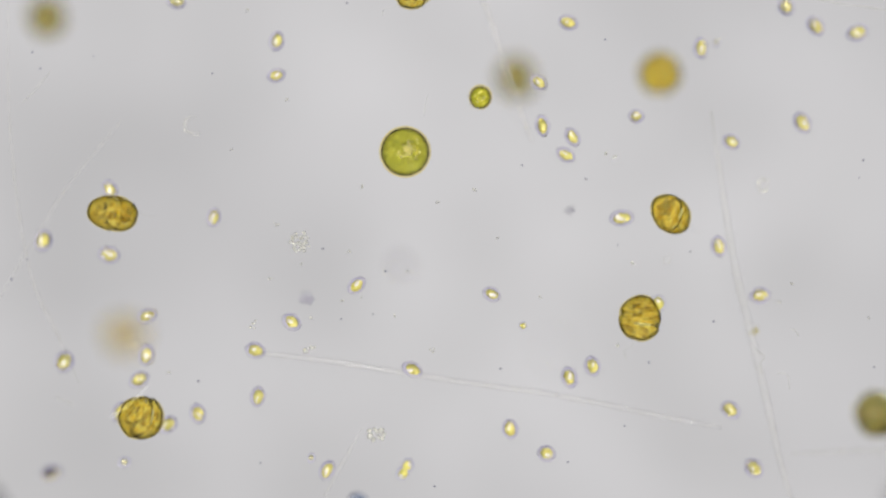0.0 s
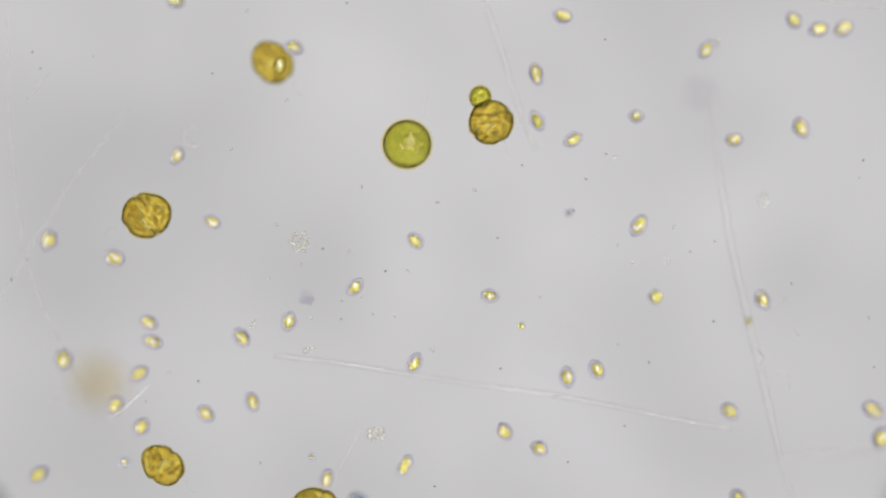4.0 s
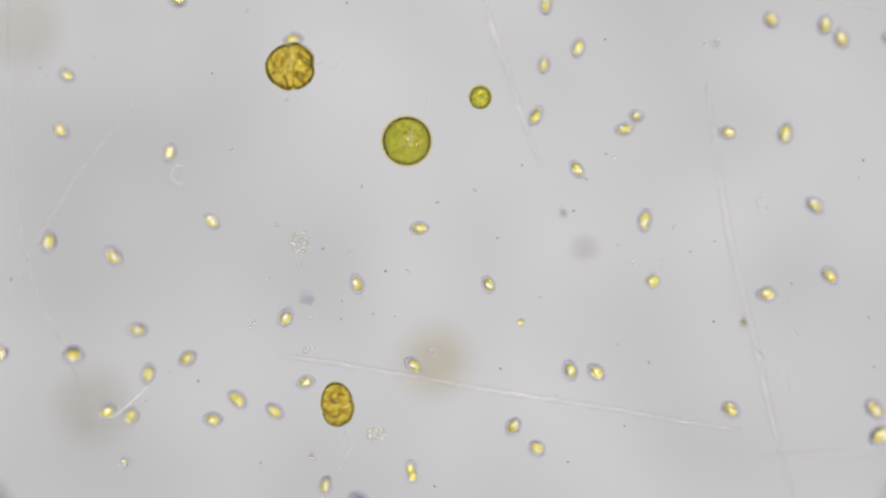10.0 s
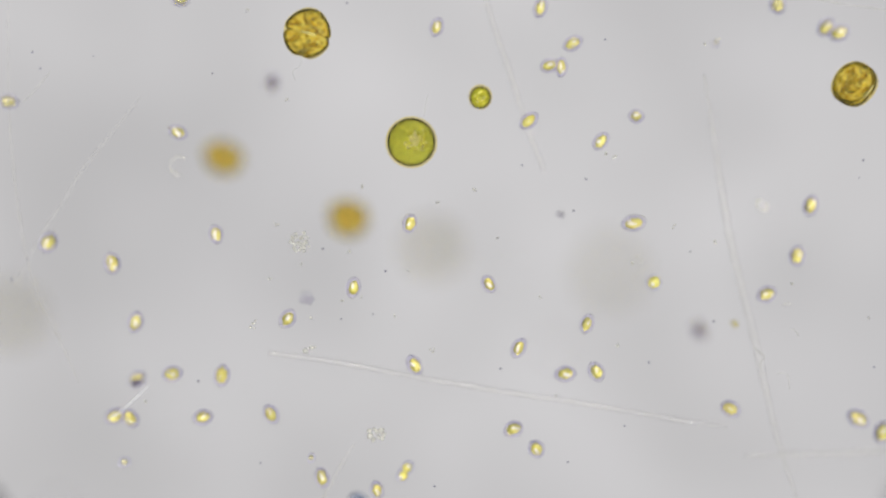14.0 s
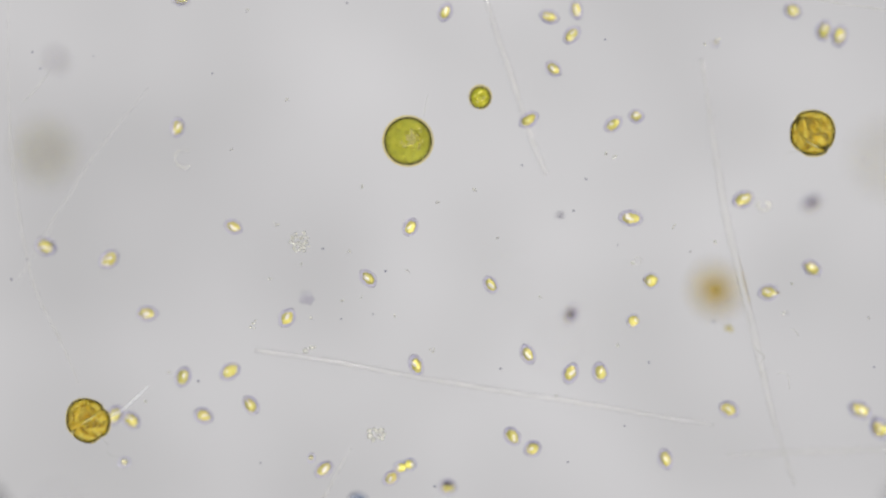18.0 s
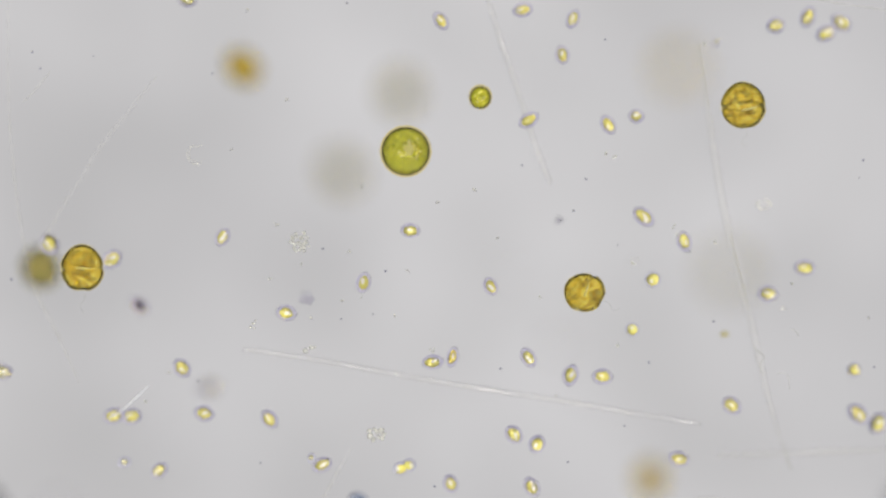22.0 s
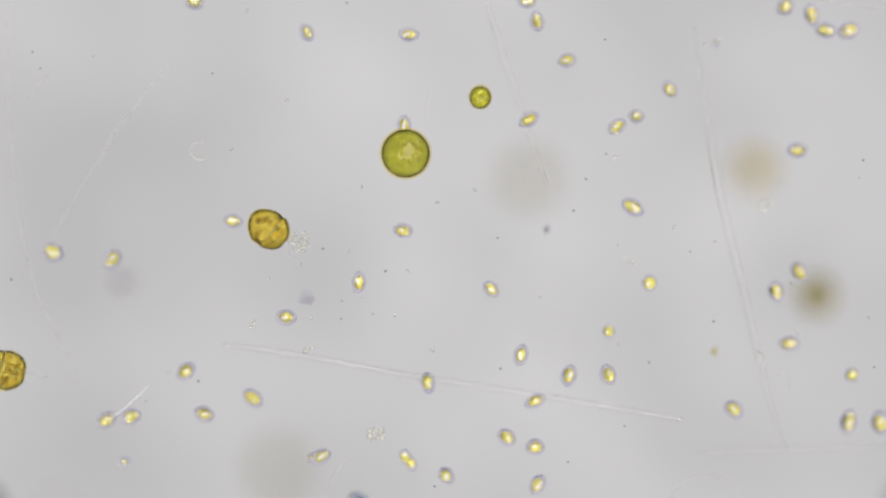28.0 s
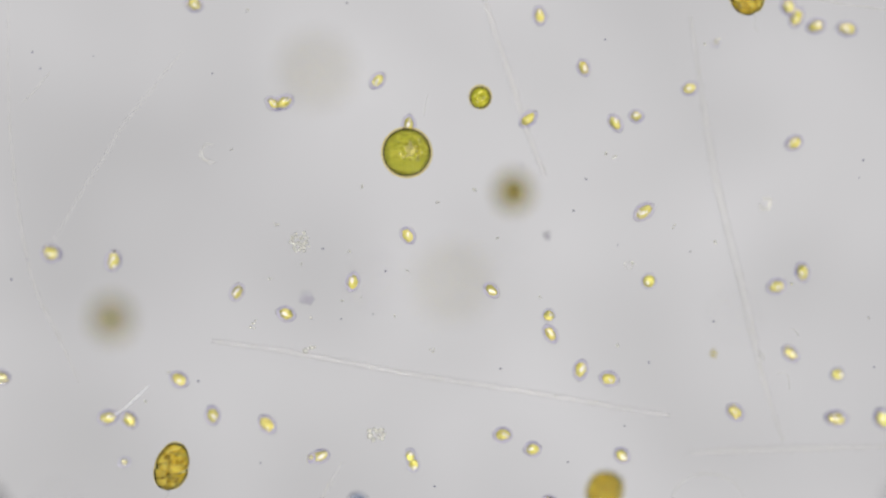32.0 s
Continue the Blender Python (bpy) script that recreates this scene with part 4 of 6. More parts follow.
    drift("mid_d", [(0, 452, 620, -15), (1, 451, 609, 75), (2, 440, 609, -70), (3, 439, 607, -75), (3.5, 446, 612, -60), (5.5, 360, 545, -40, -60), (6, 303, 525, -40, -80), (7, 302, 565, -40), (8, 307, 560, 20), (9, 312, 620, -60), (10, 331, 635, 35), (11, 349, 670, -15), (12, 345, 658, -10), (13, 308, 656, 0), (14, 305, 662, 10), (17, 321, 668, 75), (18, 324, 667, 70), (19, 318, 664, 30), (20, 319, 665, 60), (21, 318, 657, -5), (22, 322, 652, -50), (23, 330, 654, 60), (24, 328, 667, -15), (25, 322, 667, -80), (28, 329, 657, 40), (29, 326, 663, 15), (30, 320, 669, -30), (31, 315, 671, -40), (32, 317, 672, -30)])
    drift("left_l", [(0, 90, 838, 20, -70), (1, 49, 851, 20, -20), (2, 66, 855, 5), (3, 73, 846, 50), (6, 46, 837, -20), (7, 40, 842, -20), (8, 87, 787, 55), (8.5, 138, 675, 50), (9, 225, 611, 15), (9.5, 330, 660, -20), (10, 420, 707, -40), (11, 381, 690, 30), (12, 386, 674, -50), (13, 385, 669, -85), (14, 393, 665, 80), (17, 401, 660, 35), (18, 407, 658, 30), (19, 412, 660, 20), (20, 418, 663, -10), (21, 415, 660, -25), (22, 370, 686, 20, -220), (23, 432, 722, 30, -110), (24, 431, 718, 35), (25, 436, 723, -80), (28, 448, 705, -40), (29, 440, 721, 15), (30, 437, 738, 20), (31, 446, 748, -60), (32, 473, 751, -50)])
    drift("mid_e", [(0, 729, 654, -25), (1, 727, 652, -50), (2, 733, 649, -40), (3, 731, 646, 80), (6, 745, 638, 60), (7, 747, 639, 60), (8, 740, 636, -75), (9, 734, 645, -45), (11, 732, 647, -40), (12, 732, 647, -55), (13, 731, 645, -45), (14, 733, 646, -60), (17, 735, 644, -50), (18, 736, 646, -70), (19, 738, 646, -85), (20, 740, 639, 60), (21, 751, 638, 30), (22, 766, 641, 5), (23, 771, 654, 0), (24, 769, 662, -30), (25, 768, 665, -65), (28, 757, 678, -80), (29, 779, 668, -60, 0, 60), (30, 752, 608, -60, -280), (31, 700, 540, -60, -420), (32, 660, 500, -60, -500)])
    drift("mid_f", [(0, 1008, 668, -70), (1, 1008, 668, -80), (3, 1005, 668, -80), (6, 1003, 666, 75), (7, 1001, 665, 50), (8, 1000, 661, 5), (9, 1001, 655, -20), (10, 1009, 656, -75), (11, 1014, 665, 0), (12, 1003, 656, -40), (13, 1016, 661, 5), (14, 1000, 662, 5), (17, 1008, 657, 75), (18, 1010, 661, 65), (19, 1009, 664, -85), (20, 1011, 664, -75), (21, 1010, 664, 75), (23, 1010, 665, 80), (24, 1008, 664, -75), (25, 1005, 664, -70), (28, 1007, 665, 75), (29, 1014, 664, -80), (30, 1018, 658, 80), (31, 1021, 657, 70), (32, 1028, 655, 80)])
    drift("mid_g", [(0, 1048, 648, -75), (2, 1050, 650, -70), (3, 1054, 652, -75), (6, 1057, 658, -15), (7, 1057, 659, -10), (8, 1057, 658, -35), (9, 1054, 659, -35), (11, 1056, 659, -50), (13, 1054, 657, -55), (14, 1055, 658, -60), (17, 1058, 660, -80), (18, 1062, 659, -80), (20, 1063, 661, -60), (21, 1065, 663, -45), (22, 1066, 667, -5), (23, 1070, 669, 0), (25, 1069, 668, 0), (28, 1076, 663, -70), (29, 1079, 664, 65), (30, 1082, 667, 45), (31, 1079, 670, -5), (32, 1078, 670, -10)])
    drift("round_b", [(0, 1180, 960, 0), (14.5, 1160, 930, 0, -100), (16.5, 1120, 600, 0, -40), (17, 1114, 575, 0), (18, 1121, 568, 0), (19, 1119, 564, 10), (20, 1131, 566, 10), (21, 1114, 585, 85), (22, 1119, 584, 90), (23, 1107, 580, 40), (24, 1114, 583, 70), (25, 1114, 581, -60), (28, 1077, 587, 0), (29, 1091, 639, -60), (30, 1169, 645, -60, -120), (31, 1170, 640, -60, -300), (32, 1300, 560, -60, -480)])
    drift("mid_i", [(0, 1300, -80, 0, -200), (8, 1320, -60, 0, -200), (8.5, 1310, 130, 0, -160), (9, 1212, 234, 0, -120), (9.5, 1110, 330, 0, -180), (10, 1035, 440, 0, -230), (10.5, 965, 544, 0, -100), (11, 952, 604, -25), (12, 946, 604, 5), (13, 921, 593, -15), (14, 918, 616, 60), (17, 935, 626, -85), (18, 934, 627, -65), (19, 934, 629, -60), (20, 934, 628, -65), (21, 931, 633, -60), (23, 939, 633, -60), (24, 939, 631, -50), (25, 936, 634, -60), (28, 922, 628, 75), (29, 922, 628, 65), (30, 922, 625, 70), (31, 931, 612, 5), (32, 974, 591, -60)])
    drift("low_a", [(0, 1293, 726, -40), (6, 1291, 729, -40), (8, 1295, 726, -30), (13, 1290, 726, -40), (14, 1293, 724, -30), (17, 1290, 727, -30), (19, 1290, 722, -30), (20, 1290, 721, -40), (21, 1293, 718, -60), (22, 1295, 718, -40), (23, 1296, 719, -30), (24, 1299, 721, 70), (25, 1299, 722, -80), (28, 1299, 725, -40), (29, 1302, 728, -30), (32, 1301, 730, -40)])
    drift("low_e", [(0, 903, 760, -75), (1, 897, 762, -50), (2, 897, 765, -30), (3, 894, 764, -60), (6, 893, 766, -50), (7, 897, 760, -75), (8, 901, 756, -70), (9, 907, 753, 55), (10, 908, 756, 60), (11, 906, 759, 55), (12, 902, 757, 70), (13, 906, 756, 55), (14, 908, 760, 25), (17, 907, 771, -45), (18, 906, 772, -50), (19, 901, 773, -65), (20, 905, 771, -45), (21, 909, 770, -35), (22, 909, 769, -45), (23, 907, 770, -30), (25, 908, 768, -25), (28, 896, 774, -35), (29, 891, 769, -10), (30, 891, 769, -5), (32, 889, 770, 5)])
    drift("low_b", [(0, 967, 803, -20), (1, 967, 801, -35), (2, 962, 799, -60), (3, 957, 796, -30), (6, 951, 794, -35), (9, 950, 794, -40), (10, 950, 795, -50), (11, 948, 796, -75), (13, 947, 796, -75), (14, 949, 795, -60), (17, 944, 796, 60), (18, 942, 794, 30), (19, 941, 794, 50), (20, 940, 785, -50), (21, 943, 786, -50), (22, 950, 786, 60), (23, 950, 789, 20), (24, 951, 789, 30), (25, 950, 796, -15), (28, 947, 791, -10), (30, 944, 793, -5), (32, 942, 795, 10)])
    drift("pair", [(0, 717, 831, 55), (2, 716, 832, 55), (3, 715, 832, 45), (6, 727, 802, 80), (7, 733, 815, 65), (8, 736, 826, -25), (9, 736, 829, -35), (10, 728, 836, -85), (11, 736, 835, -60), (12, 733, 838, -65), (13, 722, 838, 70), (14, 717, 835, 55), (17, 716, 826, 20), (18, 717, 825, 15), (20, 716, 824, 0), (22, 716, 827, 20), (23, 717, 828, 25), (25, 716, 826, 5), (28, 722, 815, -55), (29, 726, 815, -65), (30, 725, 816, -60), (32, 729, 815, -75)])
    drift("low_d", [(0, 579, 832, 60), (1, 575, 838, 70), (2, 572, 845, -70), (3, 579, 847, 85), (6, 574, 850, 65), (7, 576, 851, 60), (8, 580, 847, -20), (9, 573, 852, 70), (10, 576, 860, 75), (11, 571, 860, 65), (12, 573, 848, -85), (13, 570, 845, -75), (14, 570, 846, -75), (17, 571, 832, 25), (18, 573, 831, 40), (19, 573, 830, 30), (20, 568, 824, 25), (22, 570, 823, 25), (23, 565, 833, 60), (24, 569, 823, 25), (25, 565, 815, 25), (28, 567, 809, 25), (29, 569, 810, 30), (30, 572, 812, 50), (31, 569, 814, 50), (32, 566, 808, 15)])
    drift("low_c", [(0, 456, 702, 80), (1, 443, 710, -75), (2, 445, 709, -65), (3, 444, 712, -65), (6, 456, 708, 70), (7, 461, 707, 55), (8, 469, 712, 25), (9, 479, 719, 5), (10, 486, 728, -35), (11, 480, 738, -30), (12, 484, 727, 10), (13, 481, 727, 30), (14, 480, 733, -60), (17, 445, 713, -60), (18, 444, 717, -50), (19, 442, 743, 55), (20, 471, 745, -40), (21, 478, 738, -25), (22, 477, 742, -50), (23, 478, 746, -35), (24, 481, 734, -10), (25, 480, 727, 20), (25.5, 482, 735, 20), (27.4, 520, 940, 20)])
    drift("dot", [(0, 926, 577), (2, 924, 577), (6, 922, 577), (9, 921, 573), (10, 922, 571), (11, 926, 574), (11.6, 930, 560, 0, -200), (12.5, 900, 480, 0, -500)])
    # small cells, left
    drift("left_a", [(0, 350, 732, -75), (1, 358, 730, -60), (2, 359, 736, -25), (3, 363, 732, -35), (6, 365, 733, -50), (7, 367, 731, -75), (8, 370, 732, 70), (9, 373, 733, 60), (10, 376, 743, 0), (11, 372, 747, -30), (12, 364, 746, 60), (13, 359, 741, 25), (14, 359, 739, 10), (17, 365, 734, -50), (18, 360, 736, -25), (20, 359, 733, -15), (21, 360, 737, -40), (22, 361, 732, -15), (24, 361, 733, -50), (25, 361, 734, -15), (28, 361, 733, -20), (29, 362, 733, -15), (30, 367, 734, -40), (31, 366, 734, -30), (32, 376, 735, -80)])
    drift("left_b", [(0, 297, 752, 40), (1, 298, 767, 0), (2, 268, 759, 40), (3, 257, 760, 40), (6, 231, 745, 75), (7, 230, 746, 30), (8, 226, 748, 40), (9, 227, 739, 45), (11, 232, 738, 50), (13, 232, 741, 70), (14, 231, 741, -60), (17, 233, 736, 30), (18, 232, 744, -40), (19, 231, 739, -20), (20, 233, 737, 15), (21, 233, 740, -20), (22, 233, 737, 10), (23, 231, 743, -20), (25, 231, 741, -30), (28, 231, 738, 20), (29, 230, 741, -50), (30, 235, 741, -50), (31, 227, 743, -40), (32, 228, 743, -45)])
    drift("left_c", [(0, 213, 730, 60), (1, 216, 731, 60), (2, 210, 726, 45), (3, 210, 720, 40), (6, 187, 717, -70), (7, 188, 720, -45), (8, 186, 711, -60), (9, 186, 717, -40), (10, 190, 729, 30), (11, 202, 736, 20), (12, 204, 738, 10), (13, 208, 741, 0), (14, 203, 737, 25), (17, 197, 735, 30), (18, 203, 735, 60), (19, 197, 735, 30), (21, 201, 738, 25), (22, 201, 736, 15), (23, 197, 733, 30), (24, 194, 736, 10), (25, 196, 731, 30), (28, 188, 744, 30), (29, 187, 740, 20), (31, 190, 741, 30), (32, 191, 739, 10)])
    drift("left_d", [(0, 246, 672, 30), (1, 237, 671, 30), (2, 241, 670, 50), (3, 242, 668, 50), (6, 260, 648, -10), (7, 265, 645, -35), (8, 259, 662, 65), (9, 263, 661, 75), (11, 258, 662, 75), (12, 256, 665, 60), (13, 252, 669, 50), (14, 243, 672, 40, -40, 50), (15, 240, 700, 40, -200), (16.4, 200, 950, 40, -200)])
    drift("left_e", [(0, 259, 628, 80), (1, 263, 628, 80), (2, 260, 625, -75), (3, 266, 614, -10), (6, 271, 585, -40), (7, 265, 574, -40), (8, 249, 594, 0), (9, 244, 588, -15), (10, 243, 584, 0), (11, 240, 585, -25), (12, 237, 578, -30), (13, 240, 572, -45), (14, 240, 570, 75), (17, 252, 559, 20), (18, 261, 555, 0), (19, 268, 567, -5), (20, 275, 570, -35), (21, 270, 578, -45), (22, 247, 541, -45, -80), (22.5, 219, 536, -45, -200), (23, 172, 527, -45, -350), (23.5, 140, 515, -45, -420), (24.5, -80, 500, -45, -480)])
    drift("left_n", [(0, 300, 980, 60), (22.2, 290, 930, 60), (22.6, 273, 779, 60), (22.8, 251, 730, 70), (23, 248, 680, 60, -30), (23.2, 230, 627, 20, -20), (23.4, 212, 588, -20), (23.6, 215, 573, -40), (24, 213, 552, -50), (25, 207, 535, -40), (25.5, 205, 530, -40), (28, 215, 500, 0, -260), (28.6, 250, 490, 0, -200), (29, 275, 468, 0, 0, 50), (30, 323, 434, 25), (31, 510, 327, 40, -20), (32, 503, 181, 30)])
    drift("left_m", [(0, 260, 560, 20), (1, 263, 561, 0), (2, 272, 571, -10), (3, 271, 573, -25), (6, 245, 566, -10), (7, 252, 590, 60), (7.5, 254, 630, 70), (8, 257, 656, 75), (8.6, 240, 640, 60, -200), (9.5, 180, 640, 60, -420), (11, 100, 900, 60, -480)])
    drift("left_f", [(0, 114, 640, 70), (1, 114, 640, 60), (2, 113, 641, -60), (3, 115, 636, 80), (6, 105, 638, -60), (7, 104, 636, 70), (8, 104, 634, 80), (9, 110, 631, -10), (10, 130, 629, 0, 0, 50), (11, 123, 606, 0, -100), (12, 122, 580, 0, -260), (13, 60, 560, 0, -480), (14.5, -100, 540, 0, -480)])
    drift("left_g", [(0, 193, 451, -10), (1, 202, 451, 70), (2, 204, 459, -5), (3, 203, 458, -20), (6, 200, 454, -40), (7, 198, 454, -60), (8, 197, 455, -40), (9, 196, 453, -50), (10, 200, 453, -50), (11, 201, 452, -75), (12, 204, 457, 15), (13, 206, 461, -15), (14, 198, 466, -80), (17, 193, 461, 25), (18, 193, 459, 40), (19, 195, 458, 50), (20, 193, 460, 40), (21, 194, 457, 20), (22, 198, 459, 40), (23, 203, 465, 50), (24, 196, 461, 40), (25, 197, 465, 85), (28, 198, 459, 45), (29, 201, 460, 65), (30, 200, 460, 60), (32, 200, 462, 75)])
    drift("left_h", [(0, 378, 385, 80), (1, 389, 383, 80), (2, 385, 384, -75), (3, 377, 388, -50), (6, 374, 405, 10), (7, 375, 411, 0), (8, 377, 413, 5), (9, 381, 413, 70), (10, 375, 392, -45), (11, 378, 405, 10), (12, 378, 411, 30), (13, 378, 416, 50), (14, 382, 415, -80), (17, 406, 411, -60), (18, 413, 402, -25), (20, 416, 399, -15), (21, 413, 408, 0), (22, 394, 420, 60), (23, 401, 418, -60), (24, 406, 417, -50), (25, 411, 412, -35), (28, 412, 391, -10), (29, 414, 395, -10), (30, 413, 390, 5), (31, 409, 394, 50), (31.5, 416, 440, 55), (32, 419, 517, 60)])
    drift("left_i", [(0, 195, 335, -60), (1, 216, 346, 20), (2, 308, 282, 50), (3, 316, 276, 60), (6, 305, 269, -80), (7, 310, 262, -10), (8, 298, 266, 25), (9, 295, 269, 40), (10, 300, 271, 80), (11, 299, 264, -55), (12, 290, 255, 85), (13, 303, 245, -40), (14, 315, 234, -25), (17, 313, 231, 15), (18, 314, 226, 80), (19, 328, 228, 80, -140), (20, 340, 180, 80, -450), (22, 340, -150, 80, -480)])
    drift("left_j", [(0, -80, 300, -50), (4.4, -50, 320, -50), (5.5, 330, 280, -50), (6, 340, 273, -50), (7, 337, 276, -60), (8, 340, 277, -30), (9, 267, 320, 15), (9.5, 198, 291, 0), (10, 107, 231, -40), (10.6, -40, 190, -40), (13, -70, 185, -20), (14, 15, 180, -10), (16.5, 60, 105, -30, -60), (17, 68, 95, -50, -90), (18, 100, 106, -50, -230), (19, 25, 100, -50, -330), (20, -120, 80, -50, -330)])
    drift("left_k", [(0, 76, 426, 80), (1, 79, 425, 70), (3, 85, 426, 60), (6, 83, 424, 60), (7, 79, 425, -60), (8, 77, 423, -50), (9, 83, 425, -80), (10, 85, 428, 80), (11, 85, 430, 30), (13, 85, 431, 60), (14, 85, 429, 60), (17, 81, 434, -40), (18, 81, 437, -20), (20, 83, 437, -25), (21, 88, 437, -45), (22, 87, 433, -60), (23, 95, 437, 20), (24, 96, 441, 10), (25, 93, 447, -10), (28, 93, 447, -15), (29, 94, 447, 0), (30, 93, 451, -10), (31, 92, 447, -25), (32, 91, 449, -10)])
    drift("edge_a", [(0, -50, 650, -30), (1.5, -30, 655, -30), (2, 5, 655, -30), (3, 8, 634, 60), (4, -40, 640, 30), (8.5, -30, 655, 0), (9, 4, 652, 0), (10, -2, 627, 30), (11, -50, 620, 30), (19.5, -30, 640, 50), (20, 4, 641, 50), (21, -30, 645, 30), (22, 3, 658, 0), (23, 8, 654, -20), (24, 5, 632, 60), (25, -40, 620, 60), (31.5, -30, 668, 0), (32, 0, 668, 0)])
    drift("mid_h", [(0, 710, 470, -40, -330), (1, 705, 447, -40, -230), (2, 686, 445, -50, -70), (2.5, 708, 432, -50, -20), (3, 723, 428, -55), (6, 740, 420, -25), (7, 742, 418, -25), (8, 750, 414, -10), (9, 741, 407, 0), (10, 742, 404, 0), (11, 736, 403, 10), (12, 735, 398, -15), (13, 728, 395, 40), (14, 725, 396, 75), (17, 725, 402, 65), (18, 726, 402, 60), (19, 725, 402, 70), (20, 723, 400, 75), (21, 722, 400, 80), (22, 726, 408, -5), (23, 710, 410, 45), (24, 716, 396, -80), (25, 723, 401, 50), (28, 713, 408, -10), (29, 721, 397, 60), (30, 724, 414, -15), (31, 725, 417, -15), (32, 722, 417, -60)])
    # small cells that come and go
    drift("wander_a", [(0, 1140, -90, 0), (5, 1110, -70, 0), (5.5, 1070, 130, -40), (6, 1027, 195, -40, 0, 55), (7, 1014, 152, -60), (8, 1027, 98, 70), (9, 1022, 93, -75), (10, 1023, 85, 75), (11, 1034, 78, -60), (12, 1042, 77, -50), (13, 1040, 76, -15), (14, 1014, 77, 30), (17, 1007, 71, 80), (18, 1012, 62, 45), (19, 1040, 55, -5), (20, 1061, 133, -80), (21, 1123, 294, -70), (22, 1211, 428, -75), (23, 1356, 579, -15), (24, 1391, 600, -60), (25, 1396, 612, -25), (28, 1397, 608, 0), (29, 1404, 610, -60), (30, 1404, 628, -20), (31, 1400, 630, -35), (32, 1399, 626, -45)])
    drift("wander_b", [(0, 1180, -120, 0), (12, 1120, -60, 0, -150), (13, 999, 156, 0, -90), (14, 993, 119, 85), (16.5, 970, 110, 40, -60), (17, 963, 107, 40, -80), (17.5, 1000, 50, -80, -30), (18, 1020, 18, -80), (19, 1018, 40, 80), (20, 1021, 43, 65), (21, 1016, 37, 60), (22, 1014, 34, 65), (23, 1012, 28, -75), (24, 1007, 2, 30), (25, 1005, -40, 30)])
    drift("wander_c", [(0, 690, -80, 0), (12.2, 700, -60, 0, -60), (13, 741, 79, 40, -60), (14, 773, 48, 70), (17, 792, 30, 75), (18, 788, 22, 65), (19, 785, 33, 70), (20, 781, 33, -65), (22, 780, 37, -55), (23, 780, 40, -40), (24, 780, 47, -60), (25, 787, 20, -70), (27.5, 730, 50, -20), (28, 723, 61, 0), (29, 730, 82, -40), (30, 721, 84, -30), (31, 691, 98, 50), (32, 668, 143, 50)])
    drift("wander_d", [(0, 1250, -80, 0), (24.2, 1230, -60, 0), (25, 1157, 153, 10), (28, 1185, 158, -50), (29, 1194, 152, -75), (30, 1206, 149, 70), (31, 1214, 153, 55), (32, 1221, 157, 20)])
    drift("wander_e", [(0, 640, -60, -60), (23.4, 650, -40, -60), (23.8, 672, 56, -60), (24, 690, 103, -60), (24.2, 712, 145, -75), (24.6, 710, 205, -70), (25, 712, 219, -60), (28, 715, 222, 90), (29, 715, 224, 90), (30, 719, 222, 85), (31, 725, 221, 90), (32, 723, 220, 85)])
    drift("spindle", [(0, 850, 960, -60), (20.4, 850, 930, -60), (21, 852, 846, -60), (22, 801, 632, 75), (22.6, 840, 515, 80), (23, 856, 428, 75), (23.4, 876, 333, 80), (24, 902, 199, -80), (24.5, 888, 110, -80), (25, 866, 34, -70), (25.4, 855, -50, -70)])
    drift("wander_f", [(0, 1500, -100, 0), (25.5, 1640, 250, 0), (27.4, 1480, 262, 0), (28, 1411, 266, 0), (29, 1416, 271, -5), (30, 1415, 264, 0), (31, 1412, 261, 35), (32, 1405, 253, 30)])
    drift("low_g", [(0, 1180, 960, -75), (14.5, 1180, 940, -75), (16.5, 1180, 820, -75), (17, 1179, 811, -75), (18, 1178, 813, -75), (19, 1177, 807, 75), (20, 1184, 807, -80), (21, 1193, 806, 45), (22, 1201, 812, -15), (23, 1207, 817, -15), (24, 1227, 837, -25), (24.7, 1260, 930, -25)])
    drift("low_h", [(0, 780, 960, 0), (17.5, 785, 930, 0, -60), (18, 792, 862, 0, -50), (19, 796, 858, 0), (20, 803, 857, 0), (21, 810, 854, -10), (22, 797, 856, -70), (23, 801, 854, -70), (24, 815, 851, -15), (25, 805, 838, 50), (28, 790, 842, -55), (28.5, 850, 815, -30, -60), (29, 925, 787, -30, -70), (29.5, 975, 768, -60), (30, 1014, 762, -85), (31, 1035, 763, -10), (32, 1101, 806, -45)])
    drift("low_i", [(0, 955, 960, -75), (20.3, 955, 930, -75), (21, 955, 865, -75), (22, 941, 862, -60), (23, 941, 862, -70), (24, 940, 862, 70), (25, 948, 859, -80), (28, 951, 858, 60), (29, 959, 860, 70), (30, 963, 860, 10), (31, 967, 865, -45), (32, 975, 892, -45)])
    drift("round_c", [(0, 1660, 640, 0), (19, 1640, 645, 0), (20, 1508, 655, 0), (22, 1512, 655, 0), (23, 1511, 659, 20), (24, 1516, 657, 10), (25, 1505, 652, 0), (28, 1508, 664, 60), (29, 1505, 666, 60), (30, 1499, 671, 40), (31, 1491, 672, 10), (32, 1482, 663, -10)])
    drift("wander_g", [(0, 700, 1000, 25), (26, 720, 980, 25), (27.4, 880, 760, 25), (28, 947, 710, 25), (29, 1126, 727, -25), (30, 1377, 770, -5), (31, 1546, 799, -45), (31.6, 1650, 830, -45)])
    drift("wander_h", [(0, 240, 980, 40), (20.4, 260, 940, 40, -100), (21, 280, 840, 40, -110), (22, 282, 833, 40), (23, 268, 834, 10), (24, 253, 775, 10, -220), (25, 220, 700, 10, -480), (27, -100, 600, 10, -480)])
